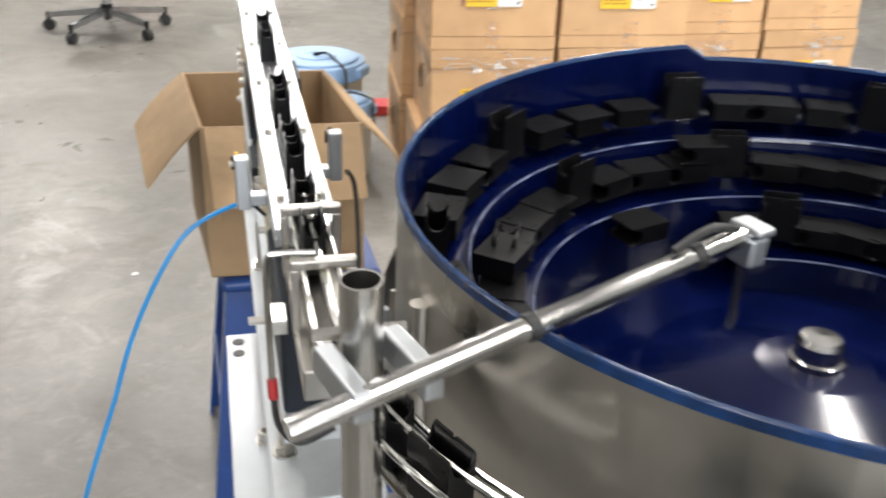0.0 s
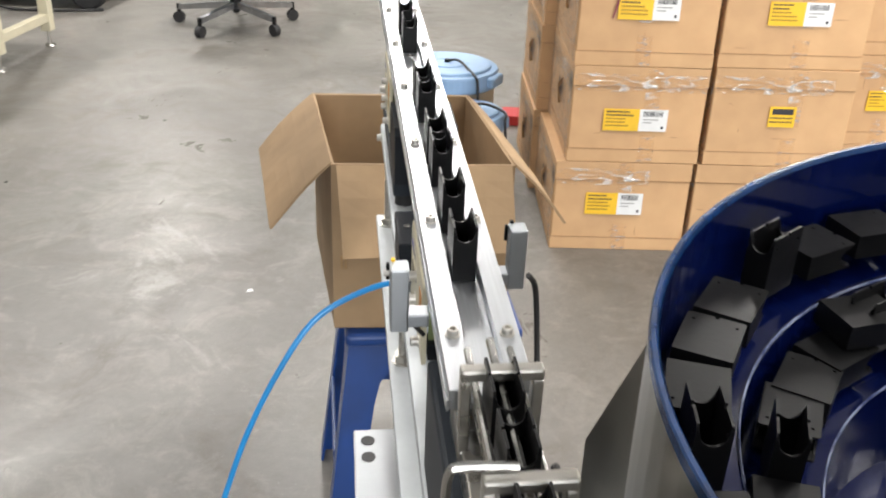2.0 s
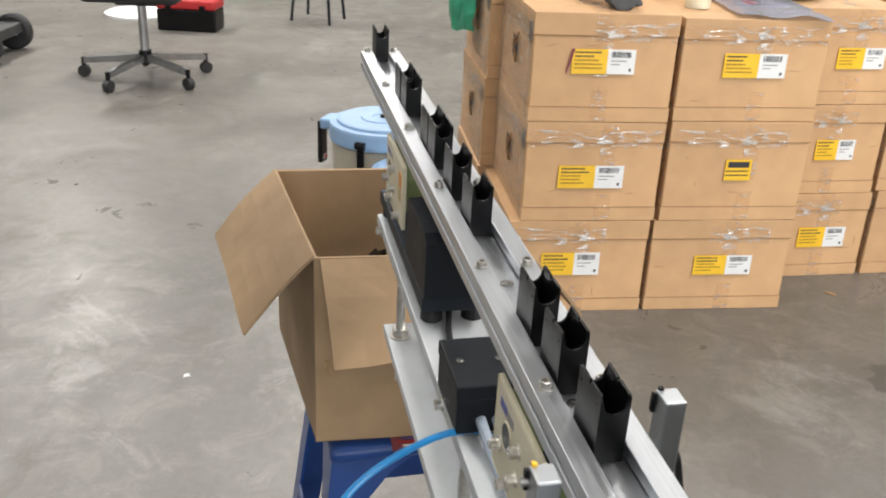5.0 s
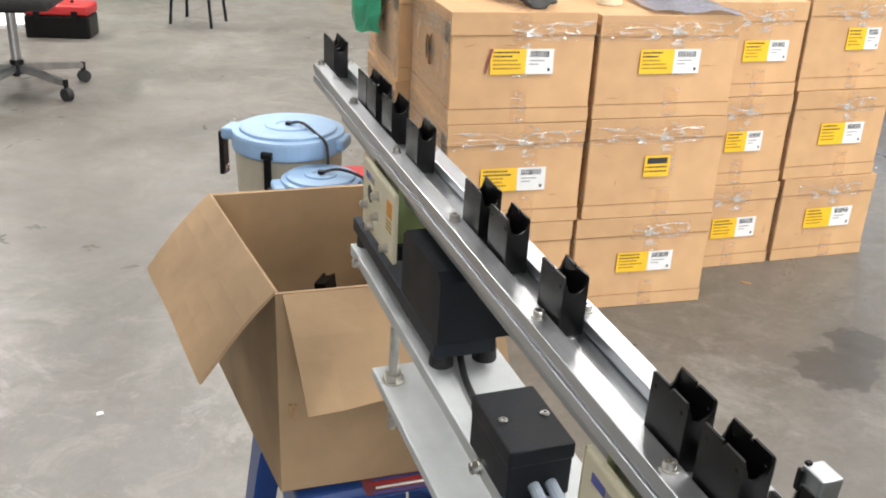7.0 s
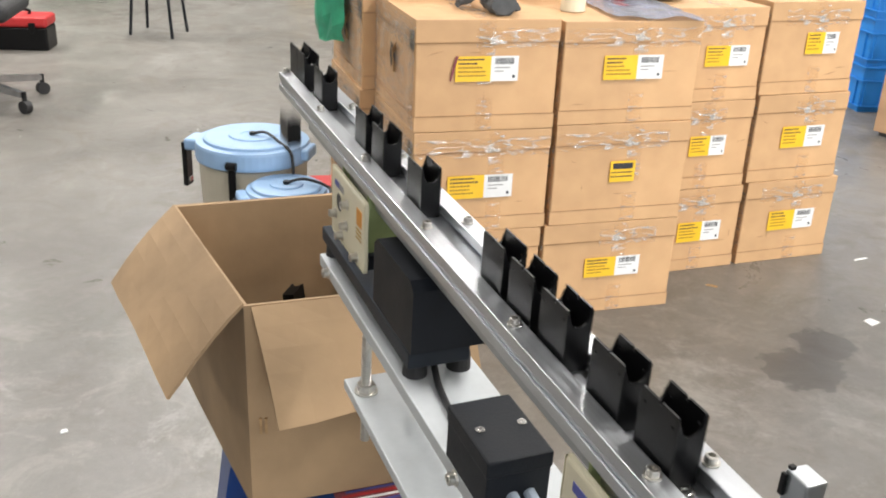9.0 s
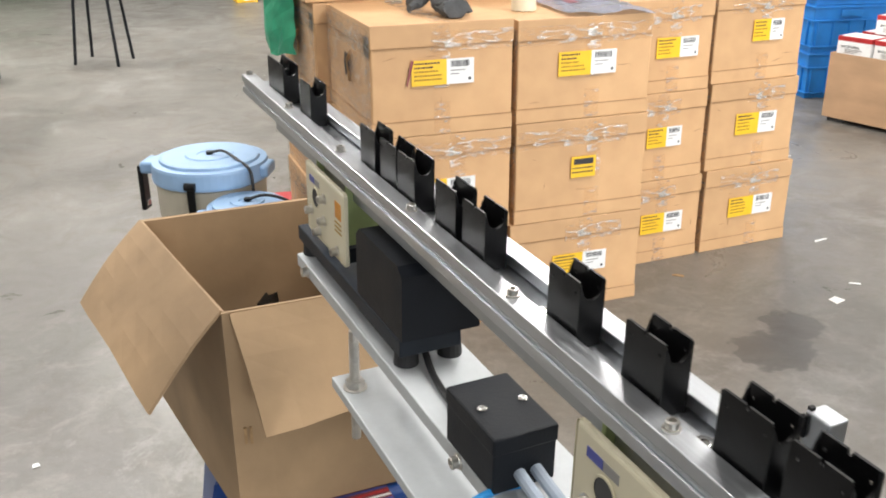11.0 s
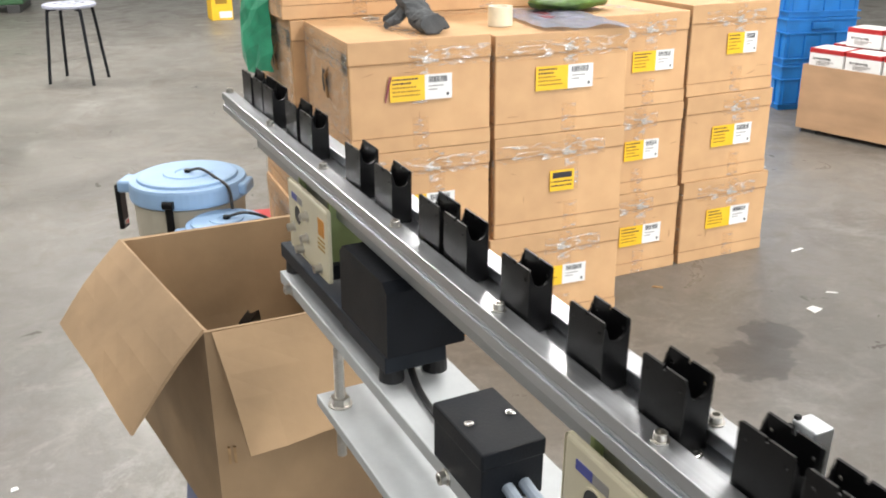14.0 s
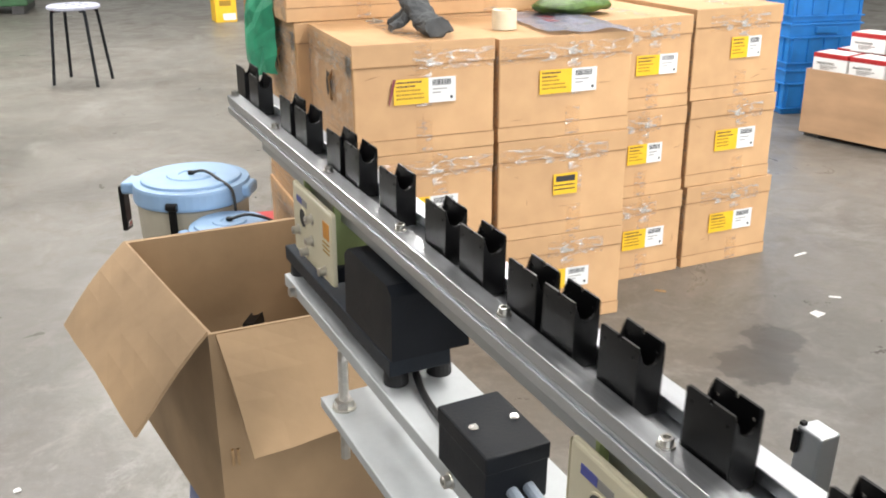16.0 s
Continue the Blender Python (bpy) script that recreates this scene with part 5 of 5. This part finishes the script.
# ---- moulded parts that travel ----
def housing_mesh():
    """A black socket housing: pierced side plates, end walls with a round notch, open on top."""
    b = B()
    w, l, h, th = 0.0158, 0.031, 0.0392, 0.0014
    z1, z2 = h - 0.0076, h - 0.0060
    side = [(-l / 2, h - 0.0012), (-l / 2 + 0.0012, h), (-l / 2 + 0.0034, h), (-l / 2 + 0.0050, h), (-0.0012, h), (-0.0009, h - 0.0022), (0.0009, h - 0.0022), (0.0012, h),
            (l / 2 - 0.0050, h), (l / 2 - 0.0034, h), (l / 2 - 0.0012, h), (l / 2, h - 0.0012)]
    r = w / 2 - th - 0.0008
    end = [(x, h - 0.0052 - (math.sqrt(max(0.0, r * r - x * x)) if abs(x) < r else 0.0)) for x in (r * math.cos(math.pi * k / 10) for k in range(11))]
    cols = [(w / 2, y, z) for y, z in side] + [(x, l / 2, z) for x, z in end] + [(-w / 2, y, z) for y, z in side[::-1]] + [(-x, -l / 2, z) for x, z in end]
    n = len(cols)
    out, inn = [], []
    for x, y, z in cols:
        xi, yi = max(-w / 2 + th, min(w / 2 - th, x)), max(-l / 2 + th, min(l / 2 - th, y))
        zs = (0.0, min(z1, z * 0.9), min(z2, z * 0.95), z)
        out.append([b.verts.new((x, y, q)) for q in zs])
        inn.append([b.verts.new((xi, yi, max(q, 0.002))) for q in zs])
    ns = len(side)
    pierced = {2, 8} | {ns + len(end) + ns - 2 - k for k in (2, 8)}
    for k in range(n):
        j = (k + 1) % n
        for a, c in ((0, 1), (1, 2), (2, 3)):
            if k in pierced and a == 1:
                b.faces.new((out[k][1], out[j][1], inn[j][1], inn[k][1]))
                b.faces.new((out[k][2], out[j][2], inn[j][2], inn[k][2]))
                b.faces.new((out[k][1], out[k][2], inn[k][2], inn[k][1]))
                b.faces.new((out[j][1], out[j][2], inn[j][2], inn[j][1]))
                continue
            b.faces.new((out[k][a], out[j][a], out[j][c], out[k][c]))
            b.faces.new((inn[k][a], inn[j][a], inn[j][c], inn[k][c]))
        b.faces.new((out[k][3], out[j][3], inn[j][3], inn[k][3]))
    b.faces.new([q[0] for q in out])
    b.faces.new([q[0] for q in inn])
    return mesh_of("housing", b, M_BLACKP, smooth=False)


HOUSING = housing_mesh()
LINE_X, LINE_Z = 0.0160, 0.9088
SPEED = 0.092
# sightings of a part's near end along the track: seconds and metres past the first screw
SEEN = (
    ((3.5, 0.791),), ((3.5, 0.718),),
    ((3.5, 0.546), (6.0, 0.768)), ((3.5, 0.502), (6.0, 0.735), (7.0, 0.843)),
    ((3.5, 0.406), (6.0, 0.611), (7.0, 0.709), (8.0, 0.794)), ((3.5, 0.361), (6.0, 0.584), (7.0, 0.676), (8.0, 0.762)),
    ((3.5, 0.282), (6.0, 0.52), (7.0, 0.623), (8.0, 0.72), (9.0, 0.822)), ((3.5, 0.214), (6.0, 0.452), (7.0, 0.549), (8.0, 0.644), (9.0, 0.75)),
    ((3.5, 0.043), (6.0, 0.305), (7.0, 0.409), (8.0, 0.504), (9.0, 0.607)), ((3.5, 0.002), (6.0, 0.248), (7.0, 0.361), (8.0, 0.456), (9.0, 0.558), (11.5, 0.82)),
    ((6.0, 0.182), (7.0, 0.278), (8.0, 0.377), (9.0, 0.47), (11.5, 0.736), (12.5, 0.824)), ((6.0, 0.059), (7.0, 0.15), (8.0, 0.24), (9.0, 0.327), (11.5, 0.573), (12.5, 0.674)),
    ((7.0, 0.107), (8.0, 0.195), (9.0, 0.287), (11.5, 0.53), (12.5, 0.628), (13.5, 0.728)), ((8.0, 0.152), (9.0, 0.246), (11.5, 0.498), (12.5, 0.589), (13.5, 0.697), (14.5, 0.783)),
    ((9.0, 0.189), (11.5, 0.43), (12.5, 0.519), (13.5, 0.62), (14.5, 0.718)), ((9.0, 0.143), (11.5, 0.39), (12.5, 0.481), (13.5, 0.579), (14.5, 0.678), (16.0, 0.807)),
    ((11.5, 0.281), (12.5, 0.378), (13.5, 0.472), (14.5, 0.565), (16.0, 0.702)), ((11.5, 0.21), (12.5, 0.304), (13.5, 0.411), (14.5, 0.506), (16.0, 0.657)),
    ((11.5, 0.142), (12.5, 0.245), (13.5, 0.335), (14.5, 0.43), (16.0, 0.573)), ((11.5, 0.102), (12.5, 0.2), (13.5, 0.299), (14.5, 0.391), (16.0, 0.531)),
    ((12.5, 0.149), (13.5, 0.224), (14.5, 0.319), (16.0, 0.46)), ((12.5, 0.059), (13.5, 0.158), (14.5, 0.245), (16.0, 0.381)),
    ((13.5, 0.092), (14.5, 0.19), (16.0, 0.33)), ((14.5, 0.124), (16.0, 0.27)),
    ((14.5, 0.088), (16.0, 0.232)), ((16.0, 0.179),),
    ((16.0, 0.114),), ((16.0, 0.034),),
    ((16.0, -0.008),), ((16.0, -0.055),),
)
BOWL_T = TRACK.inverted() @ Vector((BOWL[0], BOWL[1], 0))
R_LINE = BL - LINE_X
PHI_OUT = 118.0


def along(s, yaw, tip):
    """Pose in track space at s metres along the way: ledge, chute, track. yaw and tip: how the part lies on the ledge."""
    if s >= BU:
        return pose(LINE_X, s, LINE_Z)
    th = (BU - s) / R_LINE
    end = radians(PHI_OUT)
    k = min(1.0, max(0.0, (th - 0.9) / (end - 0.9)))
    k = k * k * (3 - 2 * k)
    phi = max(0.0, th - end) * 1.28
    r0, z0 = ledge(phi)
    r = R_LINE * (1 - k) + (r0 - 0.021) * k
    z = (LINE_Z + 0.012 * min(th, 0.9)) * (1 - k) + (z0 + 0.0005) * k
    a = th if th < end else end + phi
    f = min(1.0, phi / 0.3)
    flat = pose(0, 0, 0.0080 * f) @ pose(0, 0, 0, 0, 0, yaw * f) @ pose(0, 0, 0, tip * f, 0, 0) @ pose(0, 0, 0, 0, 0, 90 * f) @ pose(0, 0, -0.0196 * f)
    rest = flat if tip else pose(0, 0, 0, 0, 0, yaw * 0.4 * f)
    return Matrix.Translation((BL - r * math.cos(a), BU - r * math.sin(a), z)) @ Matrix.Rotation(a, 4, "Z") @ rest


def way(seen, t):
    """Metres along the track of the part's middle at t."""
    if t <= seen[0][0]:
        s = seen[0][1] - SPEED * (seen[0][0] - t)
    elif t >= seen[-1][0]:
        s = seen[-1][1] + SPEED * (t - seen[-1][0])
    else:
        for (ta, sa), (tb, sb) in zip(seen, seen[1:]):
            if ta <= t <= tb:
                s = sa + (sb - sa) * (t - ta) / (tb - ta)
                break
    return s + 0.0155


END = 0.880
travellers = []


def add_traveller(seen, k, lift=0.0):
    ob = new("plastic_housing", HOUSING)
    tagged(ob, "black moulded plastic socket housing with a notched end", "plastic part", "travelling housings")
    r = random.Random(100 + k)
    yaw, tip = r.uniform(-7, 7) * (3 if lift else 1), 0 if k % 4 == 3 and not lift else r.choice((-90, -90, 90))
    rows, t, fall = [], 0.0, None
    while t <= 16.0001:
        s = way(seen, t)
        if s > END:
            fall = t
            break
        rows.append((t, TRACK @ Matrix.Translation((0, 0, lift * min(1.0, max(0.0, (-1.05 - s) / 0.3)))) @ along(s, yaw, tip)))
        t = round(t + 0.25, 3)
    if fall is not None:
        t0 = fall
        while way(seen, t0 - 0.01) > END and t0 > 0.02:
            t0 -= 0.01
        t0 = max(t0, 0.0)
        rest = Vector((r.uniform(-0.29, -0.19), r.uniform(1.03, 1.15), 0.600 + r.uniform(0.0, 0.02)))
        start = TRACK @ Vector((LINE_X, END, LINE_Z))
        for dt, out, drop, turn in ((0.0, 0.0, 0.0, 0), (0.1, 0.012, 0.004, -25), (0.2, 0.022, 0.05, -75), (0.3, 0.032, 0.14, -125), (0.38, 0.04, 0.24, -165)):
            p = start + (TRACK.to_3x3() @ Vector((0, out, -drop)))
            rows.append((round(t0 + dt, 3), Matrix.Translation(p) @ pose(0, 0, 0, turn, 0, 11.83)))
        rows = [q for q in rows if q[0] <= 16.0]
        last = Matrix.Translation(rest) @ pose(0, 0, 0, -92, 0, 11.83 + r.uniform(-40, 40))
        if t0 + 0.6 < 15.9:
            rows.append((round(t0 + 0.55, 3), last))
            rows.append((16.0, last))
        elif rows[-1][0] < 16.0:
            rows.append((16.0, last if t0 + 0.5 < 16 else rows[-1][1]))
    keep = []
    for q in rows:
        if not keep or q[0] - keep[-1][0] > 0.034:
            keep.append(q)
    if keep[0][0] > 0:
        keep.insert(0, (0.0, keep[0][1]))
    ob.matrix_basis = keep[0][1]
    travellers.append((ob, keep))


for k, seen in enumerate(SEEN):
    add_traveller(seen, k)
# the queue behind them on the spiral ledge
q_rng = random.Random(5)
s = -0.045
k = len(SEEN)
while s > -3.4:
    s -= q_rng.uniform(0.040, 0.050)
    add_traveller(((16.0, s),), k)
    k += 1
# a second layer riding on the first, farther back
s = -1.5
while s > -3.3:
    s -= q_rng.uniform(0.22, 0.45)
    add_traveller(((16.0, s),), k, 0.0165)
    k += 1


# parts that already lie in the open carton
pile_rng = random.Random(11)
for k in range(72):
    ob = new("plastic_housing", HOUSING)
    tagged(ob, "black moulded plastic socket housing lying in the open carton", "plastic part", "fallen housings")
    fx, fy = pile_rng.uniform(0.12, 0.88), pile_rng.uniform(0.10, 0.90)
    x = -0.275 + 0.21 * fx - 0.085 * fy
    y = 0.985 + 0.03 * fx + 0.23 * fy
    ob.matrix_basis = pose(x, y, 0.505 + 0.0015 * k * (0.5 + 0.6 * fy), pile_rng.choice((90, 80, 100)), pile_rng.uniform(-15, 15), pile_rng.uniform(0, 360))


def motions():
    for ob, rows in travellers:
        walk(ob, rows)


motions()
